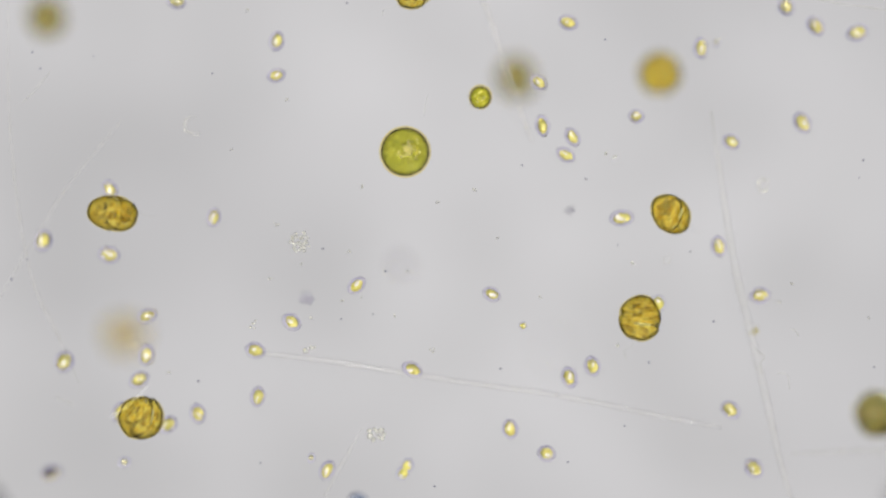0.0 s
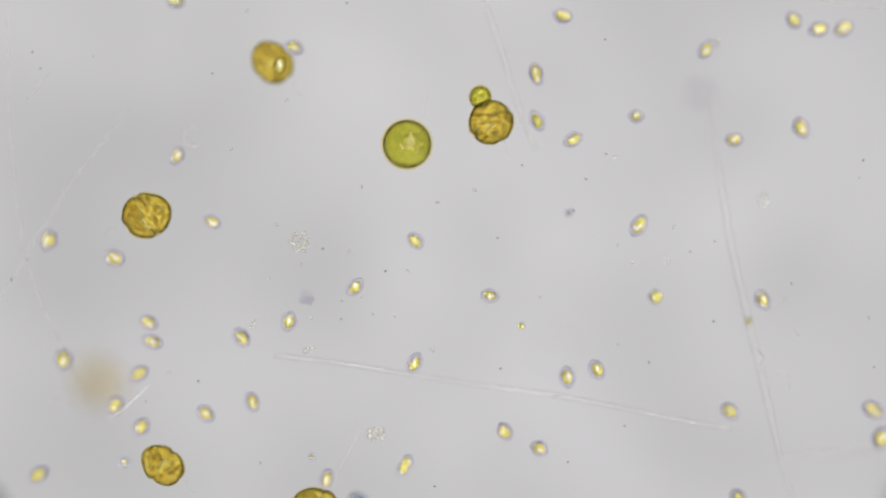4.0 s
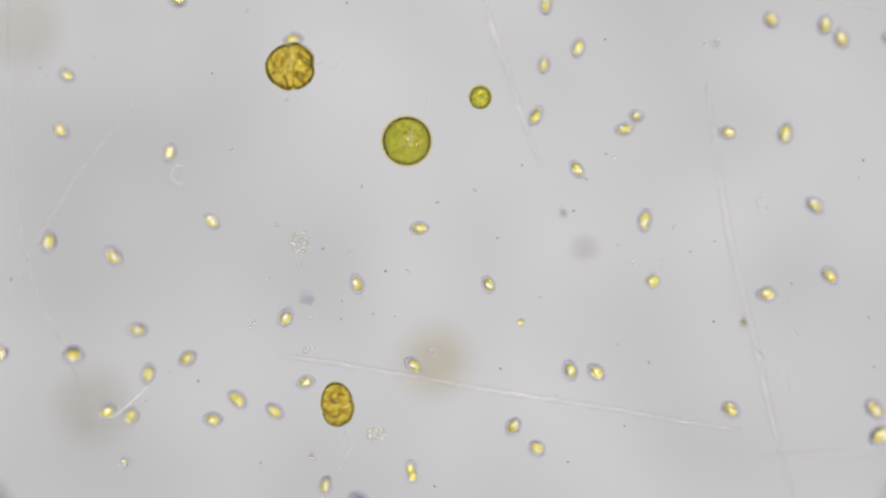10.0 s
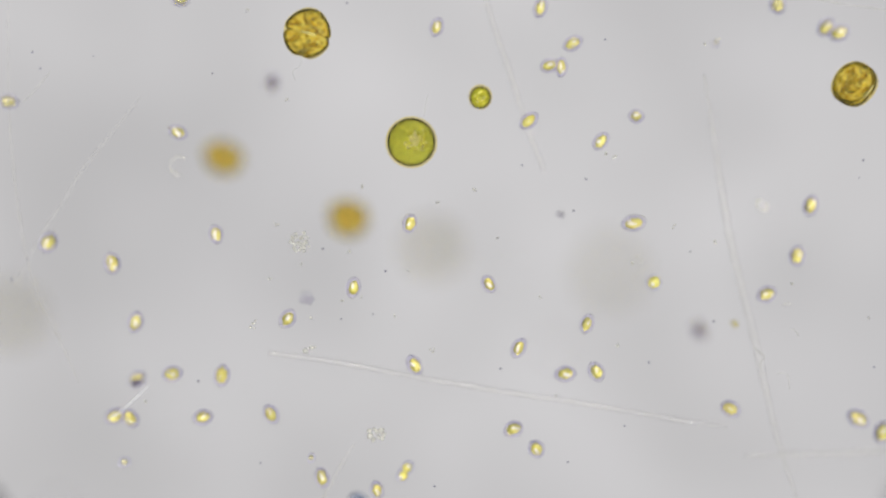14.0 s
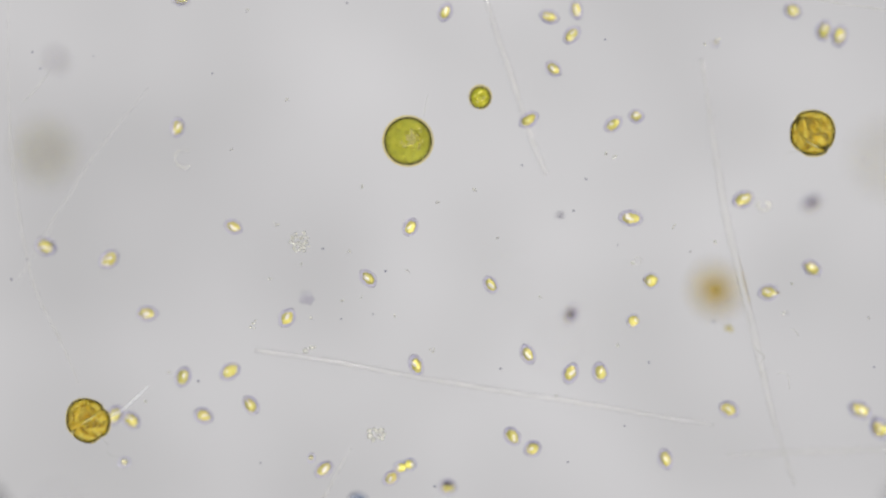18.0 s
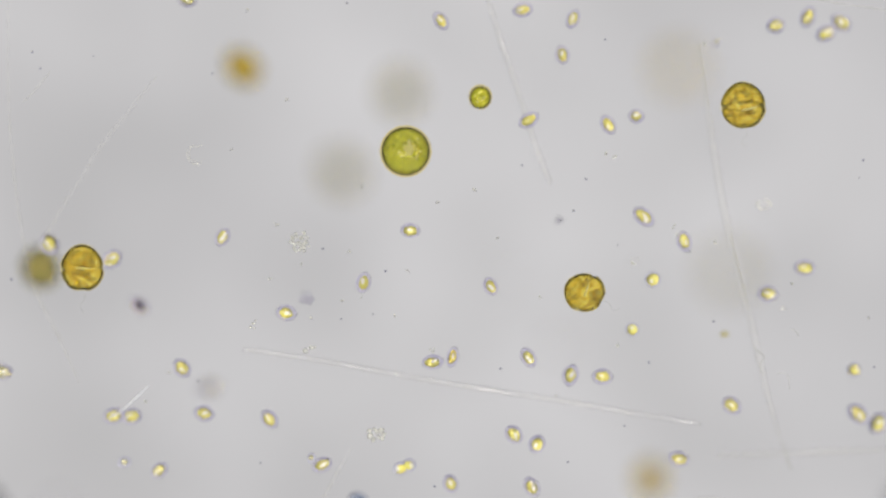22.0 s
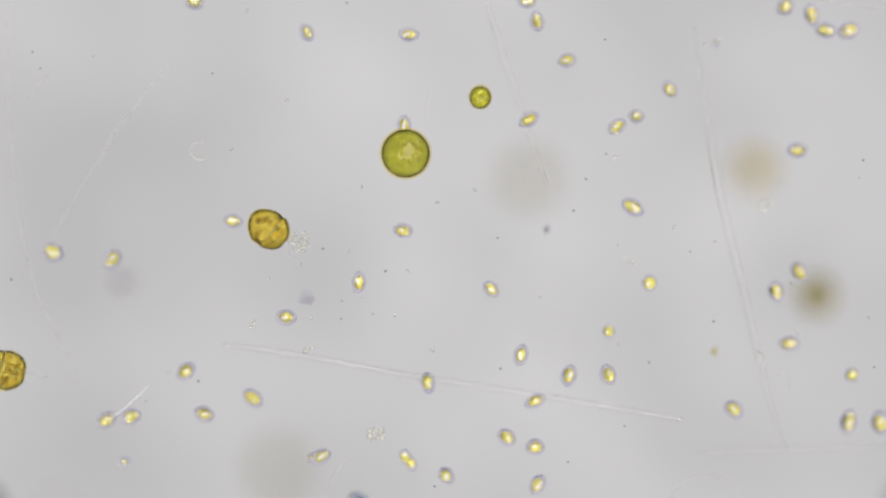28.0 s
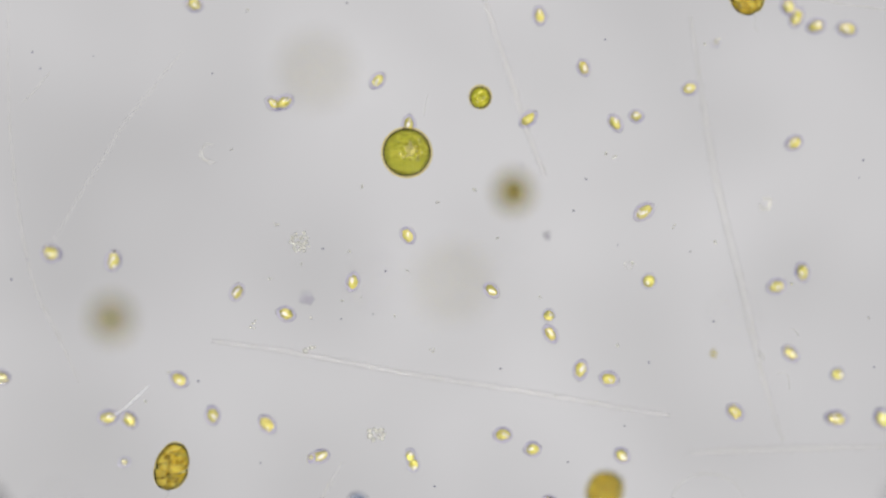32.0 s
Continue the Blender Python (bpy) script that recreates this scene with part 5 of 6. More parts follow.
    drift("wander_i", [(0, 560, -90, -60), (26.5, 560, -70, -60), (28, 543, 58, -60), (29, 497, 157, 0), (30, 538, 156, 0), (31, 497, 168, 10), (32, 484, 184, -40)])
    drift("wander_j", [(0, -80, 140, -25), (9.3, -60, 150, -25), (10, 117, 133, -25), (10.5, 210, 110, 0), (11, 304, 86, 40, -40), (12, 420, -80, 40, -200)])
    drift("round_d", [(0, 980, 620, 0, -500), (28.5, 985, 600, 0, -480), (29, 982, 592, 0, -400), (30, 975, 577, 0, -230), (31, 973, 560, 0), (32, 971, 559, 0)])
    # debris and fibres
    drift("c_ring", [(0, 340, 222, 0), (1, 341, 222, 0), (2, 343, 219, 0), (3, 339, 243, 0), (6, 357, 243, 20), (7, 383, 235, 40), (8, 350, 245, 60), (9, 320, 312, -20), (10, 317, 308, -20), (13, 316, 300, -20), (14, 314, 293, -20), (17, 318, 283, -10), (19, 330, 280, 0), (22, 345, 274, 0), (25, 350, 272, 0), (28, 350, 268, 0), (30, 377, 274, 0), (32, 369, 271, 0)], 360)
    drift("c_loop", [(0, 1349, 328, 0), (2, 1349, 353, 5), (6, 1352, 355, 10), (9, 1350, 360, 20), (13, 1347, 363, 40), (17, 1351, 366, 80), (23, 1352, 363, 100), (32, 1356, 362, 140)], 360)
    drift("c_grey", [(0, 1008, 372, 0), (6, 1005, 377, 20), (9, 999, 377, 60), (13, 991, 380, 120), (19, 991, 383, 150), (23, 988, 394, 180), (28, 968, 407, 230), (32, 969, 418, 240)], 360, -25)
    drift("c_mote", [(0, 1335, 587, 0), (2, 1331, 573, 20), (6, 1318, 570, 60), (9, 1317, 571, 60), (13, 1305, 573, 90), (17, 1291, 580, 120), (20, 1289, 585, 130), (22, 1283, 592, 150), (24, 1279, 630, 180), (28, 1265, 621, 220), (32, 1263, 625, 240)], 360, -15)
    drift("c_ring2", [(0, 1180, 460, 0), (9, 1175, 462, 20), (13, 1135, 460, 40), (20, 1127, 462, 60), (28, 1112, 460, 80), (32, 1112, 470, 90)], 360)
    drift("c_flake", [(0, 1378, 535, 0), (6, 1390, 532, 80), (13, 1390, 537, 30), (19, 1388, 556, 0), (22, 1385, 546, 0), (28, 1345, 626, -20), (32, 1345, 632, -40)], 360)
    drift("f1", [(0, 465, 626), (6, 492, 630), (9, 498, 630), (13, 480, 626), (19, 446, 620), (23, 424, 618), (28, 396, 610), (32, 376, 604)], 360)
    for key, at, bent, straight in (("f1_near", (0.0, 0.0), 0.5, -0.8), ("f1_far", (0.5, -0.074), -0.7, 1.05)):
        walk(THING[key], [(t, pose(at[0], at[1] + dy * (key == "f1_far"), 0, 0, 0, a)) for t, a, dy in ((0, bent, 0.004), (3, bent, 0.004), (9, straight, -0.007), (32, straight, -0.007))])
    drift("f2", [(0, 815, -130), (6, 825, -103), (9, 829, -88), (13, 835, -78), (17, 838, -72), (19, 841, -65), (23, 848, -52), (28, 843, -54), (32, 837, -68)], 360)
    drift("f3", [(0, 1258, 195), (6, 1252, 160), (13, 1248, 138), (19, 1240, 96), (23, 1234, 72), (28, 1228, 48), (32, 1222, 28)], 360)
    drift("f4", [(0, 1400, 803), (6, 1365, 804), (9, 1345, 807), (13, 1325, 808), (19, 1280, 805), (23, 1265, 807), (28, 1235, 801), (32, 1215, 801)], 360)
    drift("f5", [(0, 214, 214), (6, 235, 186), (13, 246, 175), (19, 266, 152), (23, 283, 128), (28, 308, 104), (32, 323, 90)], 360)
    drift("f7", [(0, 641, 758), (6, 634, 770), (13, 627, 783), (19, 621, 794), (23, 619, 798), (28, 614, 805), (32, 606, 818)], 360)
    drift("f10", [(0, 93, 702), (1, 90, 704), (2, 84, 709), (3, 98, 705), (6, 86, 724, 20), (7, 60, 760, 20), (8, -90, 800, 20)], 360)
    drift("f15", [(0, 1186, 960), (21, 1186, 945), (25, 1186, 915), (28, 1186, 900), (32, 1186, 898)], 360)
    # amber swimmers
    drift("sa", [(0, 200, 378, 85, 0, 78, 30), (0.5, 244, 392, 60, 0, 60, 30), (1, 248, 426, 50, 0, 72, 25), (1.5, 244, 400, -35, 0, 30, 10), (2, 260, 389, -40, 0, 10, 0), (2.5, 256, 380, -20), (3, 297, 388, -70, 0, 50, 30), (3.5, 268, 392, -60, 0, 40), (5.5, 252, 316, 30), (6, 260, 313, -3, 0, 12, 5), (6.5, 268, 256, -20), (7, 332, 209, -35, 0, 10, 10), (7.5, 356, 172, -32, 0, 40), (8, 394, 160, -15, 0, 70, 25), (8.5, 404, 132, -50), (9, 431, 117, -48, 0, 10, 0), (9.5, 464, 108, -70), (10, 515, 119, -88, 0, 10, 5), (10.5, 552, 112, -110), (11, 573, 115, -125, 0, 12, 8), (11.5, 564, 112, -120), (12, 575, 124, -117, 0, 5, 0), (12.5, 596, 128, -105), (13, 559, 120, -97, 0, 30, 15), (13.5, 528, 88, -150), (14, 543, 60, -197, 0, 8, 0), (14.5, 540, 20, -200), (15.2, 530, -90, -200)])
    drift("sb", [(0, 250, 741, 60, 0, 30, 42), (0.5, 272, 720, 75, 0, 20, 20), (1, 314, 729, 85, 0, 8, 0), (1.5, 340, 760, 75), (2, 419, 793, 70, 0, 20, 45), (2.5, 476, 812, 80, 0, 10, 25), (3, 508, 835, 87, 0, 8, 0), (3.5, 544, 848, 80), (4.4, 560, 930, 60)])
    drift("d17", [(0, 540, 1150, 0, -200), (5, 540, 850, 30), (5.5, 544, 780, 20), (6, 722, 827, -20, 20, 40), (6.5, 605, 805, 30), (7, 585, 700, 50, -180), (7.2, 555, 618, 50, -180), (7.5, 455, 520, 50, -180), (8, 285, 370, 50, -210), (8.5, 160, 380, 50, -160), (9, 103, 398, 50, -80), (9.5, -90, 420, 50, -80)])
    drift("sc", [(0, 1188, 380, 60, 0, 20, 45), (0.5, 1380, 340, 40, 0, 50, 45), (1, 1545, 490, 30, 0, 40, 40), (1.5, 1524, 468, 10, 0, 30, 20), (2, 1528, 478, 12, 0, 20, 8), (2.5, 1528, 300, 0), (3, 1540, 145, 12, 0, 20, 8), (3.5, 1532, 16, 0), (4, 1530, -100, 0)])
    drift("sc2", [(0, 1131, 564, -20, 0, 10, 15), (0.5, 1208, 524, 0, -50), (1, 1340, 625, 20, -120), (1.5, 1328, 616, 40, -140), (2, 1235, 615, 60, -220), (2.5, 1336, 576, 60, -320), (3, 1390, 570, 60, -420), (4, 1700, 560, 60, -420)])
    drift("sc3", [(0, 1550, 735, 0, -60), (0.5, 1600, 700, 0, -60), (1, 1545, 715, 10, -70), (1.5, 1464, 724, 20, -90), (2, 1490, 790, 30, -120), (2.5, 1448, 808, 30, -150), (3, 1420, 860, 30, -180), (3.6, 1400, 980, 30, -180)])
    drift("s5", [(0, 733, -22, -50), (0.5, 680, 0, -50), (1, 612, 10, -50), (1.5, 504, 20, 0), (2, 482, 18, 80, 0, 50, 20), (2.5, 484, 32, 40), (3, 494, 170, 5, 0, 70, 30), (3.5, 488, 128, 40), (5.5, 505, 150, 40, -280), (6, 535, 240, 40, -340), (6.5, 408, 336, 40, -200), (7, 285, 430, 20, -90), (7.5, 192, 504, -20), (8, 25, 547, -50, 0, 40, 30), (8.5, -90, 560, -50)])
    drift("s6", [(0, 222, 595, 60, -230), (0.5, 264, 460, 30, -120, 20, 30), (1, 343, 395, -15, 0, 20, 45), (1.5, 488, 344, 20, 0, 20, 60), (2, 618, 370, 30, 0, 10, 72), (2.5, 408, 336, 30, -70, 10, 60), (3, 250, 400, 30, -130), (3.5, 212, 548, 30, -180), (5, 60, 900, 30, -400), (6, 0, 1100, 30, -400)])
    drift("s7", [(0, -90, 380, 80), (1.5, -80, 400, 80), (2, 75, 411, 88, 0, 65, 35), (2.5, -20, 540, 70), (3, 78, 648, 60, 0, 50, 40), (3.5, 200, 680, 50), (4.6, 330, 960, 50)])
    drift("s8", [(0, 160, 990, 15), (2, 150, 930, 15, -80), (2.5, 108, 850, 65, -90, 10, 20), (3, 44, 815, 65, 0, 10, 15), (3.5, -80, 790, 65, 0, 10, 15)])
    drift("s9", [(0, 1167, 131, 0, -85), (0.5, 1048, 112, 10, -170), (1, 950, 120, 20, -400), (2, 820, 170, 30, -450), (2.5, 728, 100, 40, -300), (3, 690, 45, 40, -230), (3.5, 844, 208, 30), (5.5, 900, 224, 30, 0, 10, 45), (6, 1225, 122, 40, 0, 20, 60), (6.5, 1440, -90, 40)])
    drift("s9y", [(0, 912, 140, 0, -150), (0.5, 850, 100, 0, -260), (1, 770, 70, 0, -400), (1.5, 560, 130, 0, -450), (2, 412, 205, 0, -460), (2.6, 200, 260, 0, -490), (3.2, -350, 300, 0, -490)])
    drift("s9x", [(0, 82, 32, 0, -130), (0.5, 20, -60, 0, -150), (1, -60, -120, 0, -150)])
    drift("s9b", [(0, 1700, -120, 80), (5.4, 1660, -60, 80), (6, 1555, 18, 80), (6.5, 1500, 48, 60), (7.1, 1640, -110, 60)])
    drift("s10", [(0, -120, 760, -10), (5.5, -70, 740, -10), (6, -32, 735, -10), (6.5, 56, 728, -10), (7, 118, 706, -15, 0, 10, 35), (7.5, 200, 696, -35), (8, 247, 727, 35, 0, 60, 35), (8.5, 280, 744, 80, 0, 20, 30), (9, 343, 817, 45, 0, 10, 5), (9.5, 432, 868, 40), (10, 500, 970, 40)])
    drift("s11", [(0, 500, 1000, 40), (7.5, 510, 940, 40), (8, 548, 878, 40), (8.5, 564, 816, 0, 0, 20, 30), (9, 589, 803, -15, 0, 60, -40), (9.5, 580, 760, -10, 0, 50, -20), (10, 597, 718, 10, 0, 50, 10), (10.5, 608, 672, 20), (11, 611, 757, -5, 0, 8, 5), (11.5, 600, 808, 0), (12, 626, 848, 45, 0, 8, 5), (12.5, 656, 868, 60), (13, 680, 970, 60)])
    drift("s11b", [(0, 400, 1000, 20), (6.5, 390, 960, 20), (7, 292, 888, 20), (7.5, 148, 836, 20), (8, 40, 980, 20)])
    drift("se", [(0, 400, 1100, 40, -220), (6.2, 440, 990, 40, -220), (6.6, 496, 840, 40, -200), (7, 683, 795, 40, -240), (7.2, 770, 720, 40, -160), (7.5, 972, 668, 40, -130), (7.8, 1190, 722, 40, -40), (8, 1167, 705, 20, -50, 10, 50), (8.2, 1006, 655, 20, -100), (8.5, 720, 688, 40, -180), (9, 952, 672, 60, -110), (9.5, 820, 720, 60, -150), (10, 768, 640, 60, -350), (10.5, 816, 700, 70, -90), (11, 960, 526, 85, 0, 10, 50), (11.5, 1088, 480, 60, 0, 10, 30), (12, 866, 588, 20, -50, 10, 60), (12.5, 612, 512, 20, -120), (13, 345, 515, 20, -170), (13.2, 208, 500, 20, -170), (13.4, 88, 532, 20, -170), (13.6, -90, 600, 20, -170)])
    drift("sf", [(0, 900, -200, 60, -400), (10.4, 860, -200, 60, -400), (11, 855, 35, 60, -400), (11.5, 1000, 90, 60, -430), (12, 965, 150, 60, -450), (12.5, 836, 308, 60, -400), (13, 675, 385, 60, -300), (13.5, 540, 364, 60, -180), (14, 395, 280, 60, -110), (14.5, 232, 184, 40, -50), (16.5, 328, 160, 60, 0, 50, 20), (17, 162, 103, 85, 0, 75, 20), (17.5, -90, 130, 70, 0, 60)])
    drift("sh", [(0, 200, -160, 40, -100), (12.9, 220, -150, 40, -100), (13.3, 288, 10, 40, -100), (13.5, 380, 124, 40, -110), (13.8, 564, 236, 50, -110), (14, 617, 388, 55, -110), (14.5, 604, 248, 55, -80), (15.5, 500, -120, 55, -80)])
    drift("sg", [(0, -200, 500, 0, -150), (12.6, -120, 580, 0, -150), (13, 8, 640, 0, -150), (13.2, 152, 696, 20, -150), (13.5, 336, 508, 20, -190), (13.8, 584, 468, 20, -260), (14, 765, 440, 20, -380), (14.5, 640, 700, 20, -430), (15.5, 500, 1200, 20, -450)])
    drift("s12a", [(0, 560, -300, 0, -460), (5.2, 540, -260, 0, -460), (6, 520, 130, 0, -450), (6.4, 500, 310, 0, -440), (7, 470, 440, 0, -430), (7.5, 420, 384, 0, -300), (8, 430, 360, 0, -230), (8.5, 384, 412, 0, -300), (9, 290, 510, 0, -430), (10, 160, 720, 0, -420), (11, 0, 1150, 0, -440)])
    drift("s13", [(0, 200, 1050, 0, -200), (8.4, 220, 980, 0, -200), (9, 312, 655, 0, -140), (9.5, 400, 672, 0, -200), (10, 500, 960, 0, -260)])
    drift("s14", [(0, 980, -110, 20), (10.5, 1000, -80, 20), (11, 990, 0, 20), (11.5, 944, 10, 60), (12, 1126, -18, 90), (12.5, 1250, -70, 60), (13, 1390, -50, 40), (13.5, 1392, 0, 30, 0, 10, 40), (14, 1511, 150, 40, 0, 10, 60), (14.5, 1650, 300, 60), (16, 1600, 420, 60), (16.5, 1376, 368, 60, 0, 10, 20), (17, 1423, 203, 70, 0, 10, 0), (17.5, 1316, 152, 20, 0, 10, 20), (18, 1437, 235, -45, 0, 20, 40), (18.5, 1272, 64, -30), (19, 1250, -90, -30)])
    drift("s15", [(0, 1700, -100, 0, -120), (15.5, 1640, -50, 0, -120), (16.5, 1492, 124, 0, -100), (17, 1447, 265, 0, -150), (17.5, 1364, 404, 0, -170), (18, 1265, 515, 20, -190), (18.5, 1132, 600, 20, -170), (19, 1037, 710, 40, -140), (19.5, 992, 768, 20, -70, 10, 40), (20, 980, 820, 0, 0, 10, 45), (20.5, 960, 960, 20)])
    drift("s16", [(0, 240, 1000, 20), (15.4, 250, 960, 20), (16.5, 232, 816, 60, 0, 60), (17, 202, 790, 75, 0, 70, 30), (17.5, 176, 768, 55, 0, 40, 10), (18, 155, 745, 35, 0, 15, 0), (18.5, 144, 704, 20, 0, 10, 0), (19, 128, 700, 10, 0, 8, 0), (19.5, 120, 672, 20, 0, 8, 0), (20, 121, 672, 30, 0, 10, 0), (20.5, 108, 608, 50, 0, 20, 20), (21, 128, 542, 75, 0, 30, 35), (21.5, 132, 500, 35, 0, 20, 20), (22, 145, 475, 0, 0, 10, 0), (22.5, 168, 432, 0, 0, 10, 10), (23, 186, 382, 0, 0, -25, 15), (23.5, 188, 268, -20, 0, -10, 15), (24, 285, 188, -35, 0, 10, 15), (24.5, 368, 132, 0, 0, 10, 10), (25, 436, 82, 45, 0, 15, 10), (25.5, 508, 40, 60), (26.3, 600, -100, 60)])
    drift("s17", [(0, 320, 1000, 0), (18, 330, 960, 0), (18.25, 330, 830, 15), (18.5, 332, 692, 30), (19, 500, 493, 30, -80), (19.5, 460, 256, 30, -250), (20, 300, 100, 30, -420), (21, 350, 80, 30, -350), (22, 380, -220, 30, -400)])
    drift("s18", [(0, 320, 1000, 10), (19, 330, 960, 10), (19.5, 324, 680, 20), (20, 325, 432, 30, -120), (20.5, 160, 548, 20, -60, 10, 20), (21, 38, 620, 30, 0, 15, 5), (21.5, 16, 780, 0), (22, -90, 850, 0)])
    drift("s19", [(0, -100, 780, 60), (20, -70, 760, 60), (20.5, 84, 736, 70, -50, 50, 30), (21, 252, 630, 75, 0, 60, 45), (21.5, 404, 416, 60, -50), (22, 430, 120, 40, -140), (22.5, 328, 272, 40, -150), (23, 175, 88, 40, -180), (23.5, 20, -150, 40, -180)])
    drift("s20", [(0, 1180, 1000, 60), (18.5, 1170, 950, 60), (19, 1170, 868, 40), (19.5, 1132, 744, 60, 0, 20, 10), (20, 1082, 740, 62, 0, 68, 8), (20.5, 1028, 716, 30, 0, 20, 20), (21, 1140, 783, 20, 0, 60, 30), (21.5, 1072, 624, 0), (22, 1034, 519, 62, 0, 10, 0), (22.5, 972, 608, 80, -60), (23, 958, 585, 80, -70, 10, 40), (23.5, 844, 460, 80, 0, 10, 10), (24, 895, 491, 85, 0, 8, 0), (24.5, 1000, 564, 60), (25, 1153, 604, 40, -60), (25.5, 1284, 668, 40, -120), (27.5, 1040, 452, 40, -160), (28, 1335, 300, 40, -280), (28.3, 1528, 200, 40, -300), (28.7, 1750, 100, 40, -320)])
    drift("s21a", [(0, 1700, 420, 10, -60), (19.3, 1660, 400, 10, -60), (20, 1440, 378, 10, -75), (20.5, 1256, 232, 10, -110), (21, 1110, 135, 20, 0, 10, 8), (21.5, 1156, 188, 10), (22, 1315, 188, 3, 0, 12, 15), (22.5, 1480, 20, 10), (23, 1640, -90, 10)])
    drift("s21b", [(0, 1700, 330, 40), (19.5, 1650, 350, 40), (20, 1532, 378, 50, 0, 20, 20), (20.5, 1424, 420, 50), (21, 1550, 190, 50, -60), (21.5, 1356, 128, 50, -280), (22, 1200, 120, 50, -430), (23, 1150, -250, 50, -430)])
    drift("s22", [(0, 1380, 1000, 0), (19.6, 1385, 940, 0), (20, 1380, 875, 0), (20.5, 1270, 900, 0, -60), (21, 1160, 850, 0, -120), (21.5, 1092, 828, 0, -180), (22, 1150, 850, 0, -200), (22.5, 1264, 768, 0, -20, 10, 20), (23, 1217, 650, -5, 0, 20, 30), (23.5, 1344, 668, 20, 0, 20, 30), (24, 1467, 683, 30, -80), (24.6, 1660, 700, 30, -80)])
    drift("s23", [(0, -150, 480, 0, -90), (21.5, -110, 490, 0, -90), (22, 70, 475, 0, -90), (22.5, 130, 470, 0, -220), (23, 240, 465, 0, -200), (23.5, 140, 290, 0, -140), (24, 50, 495, 0, -160), (24.6, -150, 560, 0, -160)])
    drift("s24", [(0, 620, 1000, 20), (23.4, 610, 960, 20), (24, 587, 895, 20), (24.5, 560, 836, 30, 0, 20, 10), (25, 573, 778, 8, 0, -20, 5), (25.5, 544, 684, 20, 0, 10, 0), (27.5, 500, 508, 50, 0, 10, 20), (28, 475, 407, 42, 0, 10, 20), (28.3, 424, 344, 20), (28.6, 388, 304, -10), (28.9, 352, 256, -40), (29, 341, 254, -45, 0, 10, 40), (29.2, 308, 228, -60), (29.5, 256, 204, -80), (29.8, 200, 176, -100), (30, 173, 167, -105, 0, 10, 15), (30.4, 120, 156, -110), (30.7, 88, 140, -115), (31, 60, 123, -120, 0, 10, 40), (31.2, 40, 116, -120), (31.6, 10, 112, -120), (32, -60, 100, -120)])
    drift("s24b", [(0, 420, -250, 80, -420), (22, 420, -200, 80, -420), (22.5, 480, 300, 80, -380), (23, 550, 455, 85, -110), (23.5, 524, 648, 85, -120), (24, 545, 775, 85, -110), (24.4, 480, 960, 85, -200)])
    drift("s25", [(0, -100, 1000, 30, -80), (23.5, -70, 940, 30, -80), (24, 40, 885, 30, -80), (24.5, 200, 816, 30, -80), (25, 365, 800, 30, -110), (25.5, 448, 832, 30, -110), (26.5, 560, 1000, 30, -110)])
    drift("s26", [(0, 700, -150, 50, -200), (23.6, 420, -140, 50, -300), (24.5, 296, 300, 50, -140), (25, 190, 180, 50, -20), (25.5, 28, 384, 60, -30), (26.4, -60, 560, 60), (27.5, 5, 650, 80), (28, 5, 657, 80, 0, 20, 10), (28.3, 52, 696, 75, 0, 40), (28.6, 80, 716, 70, 0, 60), (29, 98, 745, 75, 0, 66, 45), (29.2, 104, 740, 78, 0, 60), (29.5, 124, 744, 100, 0, 40, 45), (29.8, 156, 740, 90), (30, 166, 755, 80, -20, 5, 60), (30.4, 228, 772, 75, 0, 40, 45), (30.7, 256, 768, 85, 0, 60, 35), (31, 281, 781, 88, 0, 72, 35), (31.4, 296, 788, 40, 0, 65, 20), (31.8, 304, 808, 0, 0, 65, 10), (32, 303, 828, -15, 0, 68, 8)])
    drift("s27", [(0, 1040, -120, 50), (29.3, 1050, -80, 50), (29.8, 1116, 0, 50), (30, 1220, -60, 50), (30.4, 1364, 72, 60), (30.7, 1344, 152, 60), (31, 1440, -80, 40), (31.6, 1370, -60, 30), (31.8, 1312, -8, 20, 0, 10, 20), (32, 1320, -8, 20, 0, 10, 20)])
    drift("s28", [(0, 30, -130, 20), (28.6, 40, -90, 20), (29, 100, -5, 15), (29.4, 190, -100, 15)])
    drift("s29", [(0, -100, 840, 0, -120), (29, -80, 830, 0, -120), (29.5, 16, 796, 0, -60), (29.8, 80, 776, 0, -110), (30, 115, 745, 0, -140), (30.4, 280, 644, 0, -280), (30.7, 388, 568, 0, -350), (31, 500, 545, 0, -420), (32, 800, 500, 0, -490)])
    drift("s30", [(0, -130, 200, 0, -150), (30.2, -90, 250, 0, -150), (30.7, 16, 364, 0, -180), (31, 55, 495, 0, -230), (31.2, 88, 584, 0, -210), (31.4, 112, 692, 0, -180), (31.6, 108, 716, 0, -180), (31.8, 144, 632, 0, -190), (32, 197, 565, 0, -200)])
    drift("s31", [(0, 300, 1250, 0, -480), (30.2, 400, 1180, 0, -490), (30.9, 480, 600, 0, -470), (31.2, 556, 480, 0, -420), (31.4, 632, 428, 0, -320), (31.6, 724, 408, 0, -260), (31.8, 816, 376, 0, -200), (32, 908, 340, 0, -150)])
    drift("s32", [(0, 1000, 1000, 60), (31.3, 1000, 970, 60), (31.8, 1030, 905, 60, -40, 10, 55), (32, 1070, 870, 60, -40, 10, 60)])
    drift("s35", [(0, 920, -150, 20), (7.5, 910, -100, 20), (8, 883, -6, 20), (8.4, 850, -110, 20)])
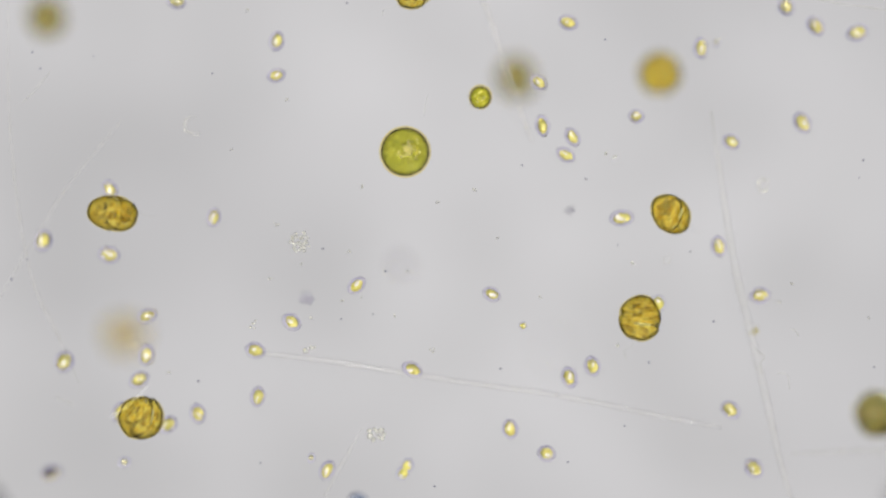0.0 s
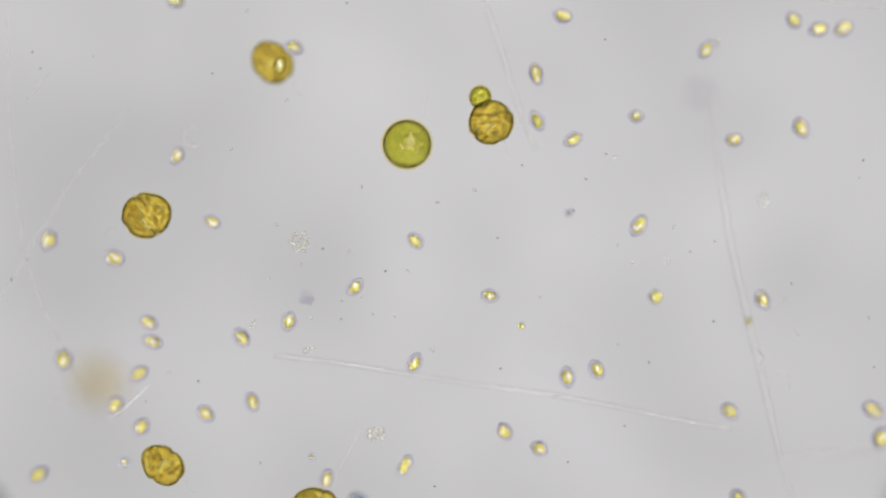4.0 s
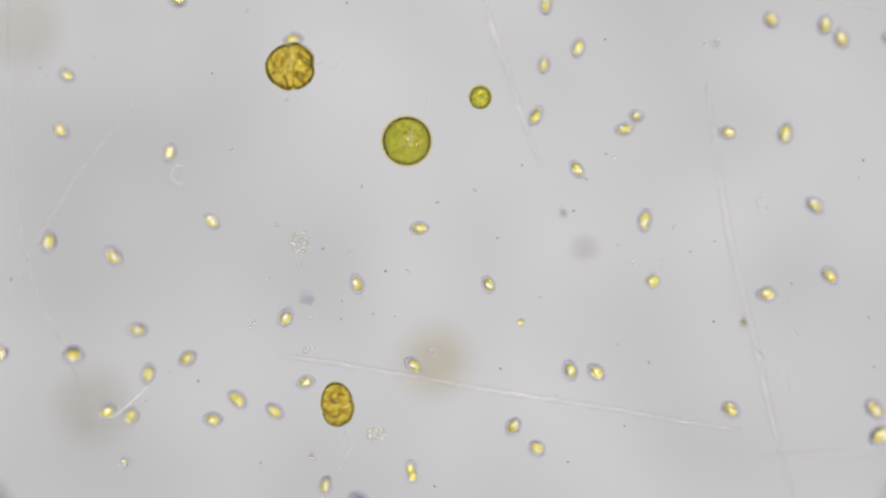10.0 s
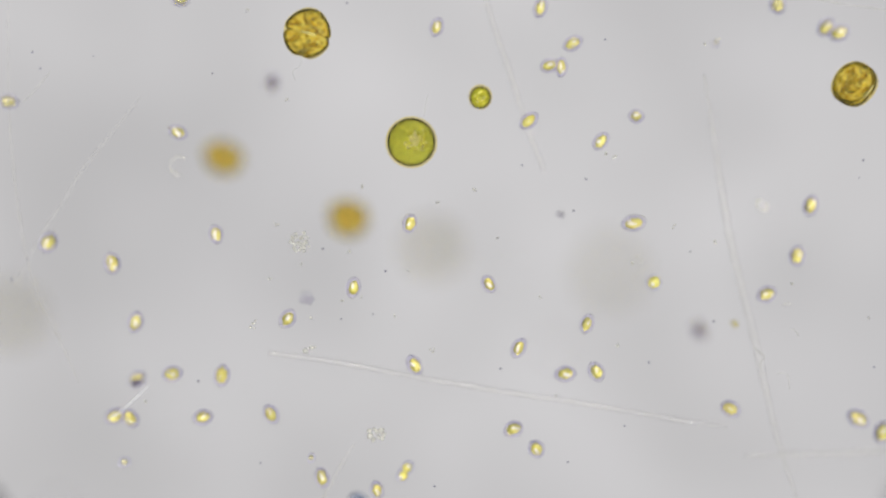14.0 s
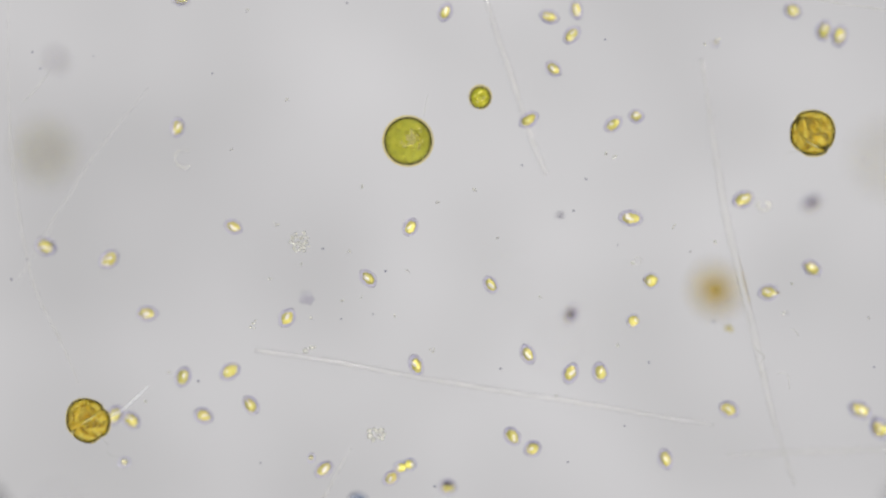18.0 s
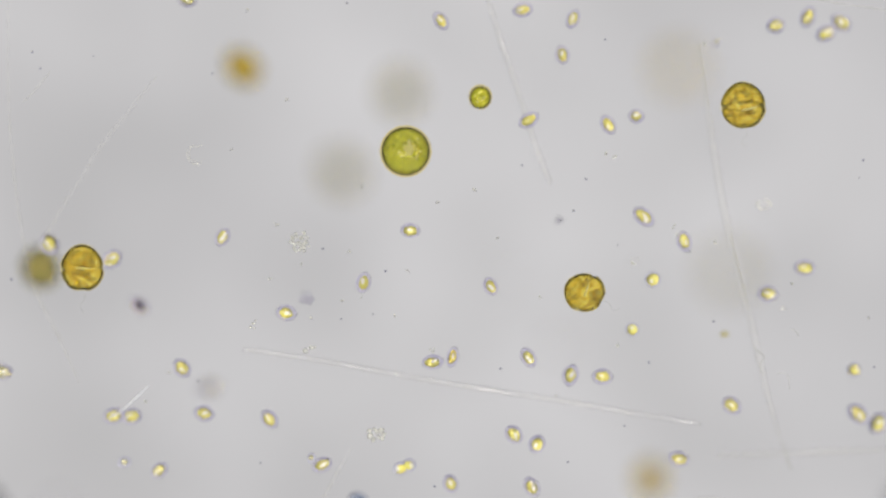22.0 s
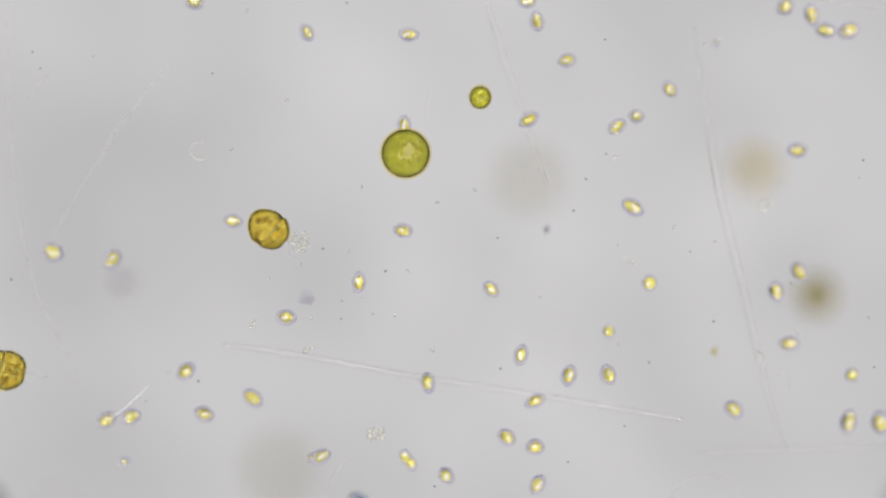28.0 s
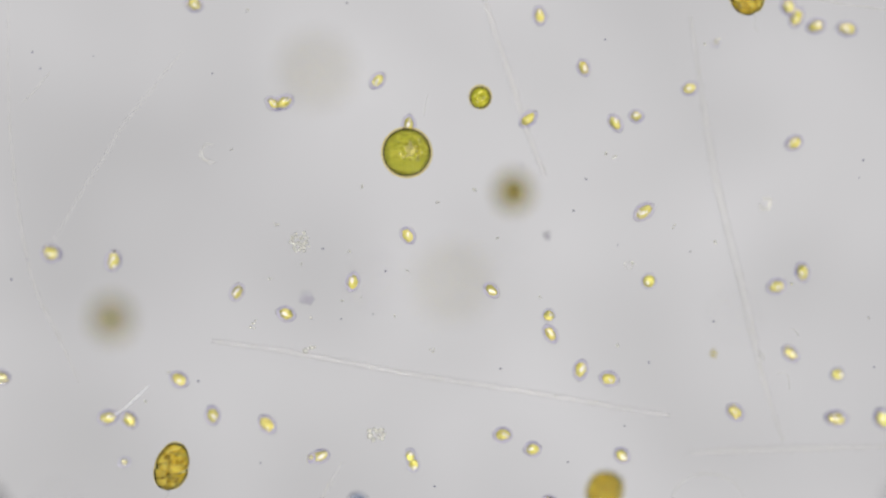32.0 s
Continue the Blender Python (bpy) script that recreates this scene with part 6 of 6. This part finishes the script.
    drift("s36", [(0, -150, -150, 0, -200), (16, -120, -120, 0, -200), (17, 45, 25, 0, -190), (17.5, 108, 116, 20, -220), (18, 80, 270, 20, -330), (18.4, 96, 240, 20, -260), (18.6, 96, 190, 20, -190), (18.8, 48, 128, 20, -180), (19, 28, 96, 20, -190), (19.3, -120, 60, 20, -200)])
    drift("si", [(0, 260, -160, 20, -110), (17.9, 260, -150, 20, -110), (18.4, 200, 100, 20, -110), (18.5, 140, 165, 20, -100), (18.7, 64, 288, 20, -60), (18.8, 32, 356, 20, -50), (18.9, 6, 414, 20, -50), (19.05, -50, 440, 20, -50), (19.2, -20, 388, 20, -50), (19.5, -140, 380, 20, -50)])
    drift("d4", [(0, -300, 300, 0, -450), (20.7, -260, 300, 0, -460), (21.4, 200, 290, 0, -450), (22, 605, 305, 30, -330), (22.5, 552, 248, 40, -150), (23, 680, 35, 40, -130), (23.5, 760, -140, 40, -130)])
    drift("d5", [(0, 1900, 200, 0, -480), (17.4, 1850, 220, 0, -480), (18.6, 1290, 385, 0, -485), (20, 1260, 470, 0, -490), (21, 1268, 465, 0, -490), (22, 1290, 480, 0, -490), (23, 1200, 515, 0, -490), (24, 1050, 385, 0, -480), (25, 1000, 352, 0, -470), (25.5, 968, 384, 0, -460), (27.5, 955, 345, 0, -450), (28, 935, 315, 0, -440), (29, 895, 285, 0, -470), (31, 800, -300, 0, -490)])
    drift("d6", [(0, -250, 700, 0, -420), (10.2, -240, 640, 0, -430), (11, 235, 550, 0, -450), (11.5, 180, 468, 0, -450), (12, 120, 310, 0, -440), (12.5, 320, 330, 0, -450), (13, 465, 390, 0, -420), (13.5, 240, 500, 0, -440), (14, 20, 560, 0, -430), (15, -300, 600, 0, -430)])
    drift("d8", [(0, 1250, 1250, 0, -450), (11.9, 1200, 1200, 0, -470), (12.6, 960, 410, 0, -460), (13, 1050, 395, 0, -450), (13.5, 1045, 440, 0, -470), (14, 1080, 480, 0, -520), (15.5, 1200, 1200, 0, -500)])
    drift("d10", [(0, 200, -300, 0, -450), (29, 250, -260, 0, -450), (30, 455, 165, 0, -440), (30.5, 545, 130, 0, -430), (31, 628, 120, 0, -390), (31.5, 600, 110, 0, -430), (32, 560, 125, 0, -450)])
    drift("d11", [(0, 800, -250, 0, -320), (21.4, 780, -220, 0, -320), (22, 708, 165, 0, -310), (22.6, 900, -220, 0, -380)])
    drift("d1", [(0, 500, -250, 0, -430), (18, 600, -200, 0, -420), (19, 545, 70, 0, -330), (19.6, 300, 60, 0, -330), (20, 75, 30, 0, -300), (20.6, -180, -60, 0, -330)])
    drift("d2", [(0, 1850, 200, 0, -430), (4.9, 1820, 200, 0, -430), (6, 1295, 225, 0, -440), (6.5, 1180, 160, 0, -400), (7, 1110, 95, 0, -360), (8, 900, -250, 0, -420)])
    drift("d3", [(0, 1750, 700, 0, -200), (27.4, 1720, 660, 0, -200), (28, 1445, 522, 0, -190), (28.3, 1508, 400, 0, -220), (28.7, 1720, 340, 0, -260)])

    drift("d12", [(0, -350, 200, 0, -450), (4.8, -300, 210, 0, -450), (5.5, 60, 215, 0, -450), (6, 140, 200, 0, -450), (7, 100, 230, 0, -470), (8, 140, 225, 0, -460), (8.5, 97, 287, 0, -450), (9.3, -300, 330, 0, -450)])
    drift("d13", [(0, 760, -300, 0, -450), (8, 700, -280, 0, -450), (8.5, 665, 105, 0, -440), (9, 800, 45, 0, -450), (9.5, 900, -320, 0, -460)])
    drift("d14", [(0, -300, 0, 0, -430), (9.3, -280, 20, 0, -430), (10, 42, 52, 0, -420), (10.6, -300, 120, 0, -430)])
    drift("d15", [(0, 300, -320, 0, -470), (24.2, 320, -300, 0, -470), (25, 410, 170, 0, -470), (25.8, 300, -340, 0, -470)])
    drift("d16", [(0, 400, 1280, 0, -470), (27, 420, 1230, 0, -470), (28, 490, 830, 0, -460), (28.8, 300, 1280, 0, -470)])


motions()
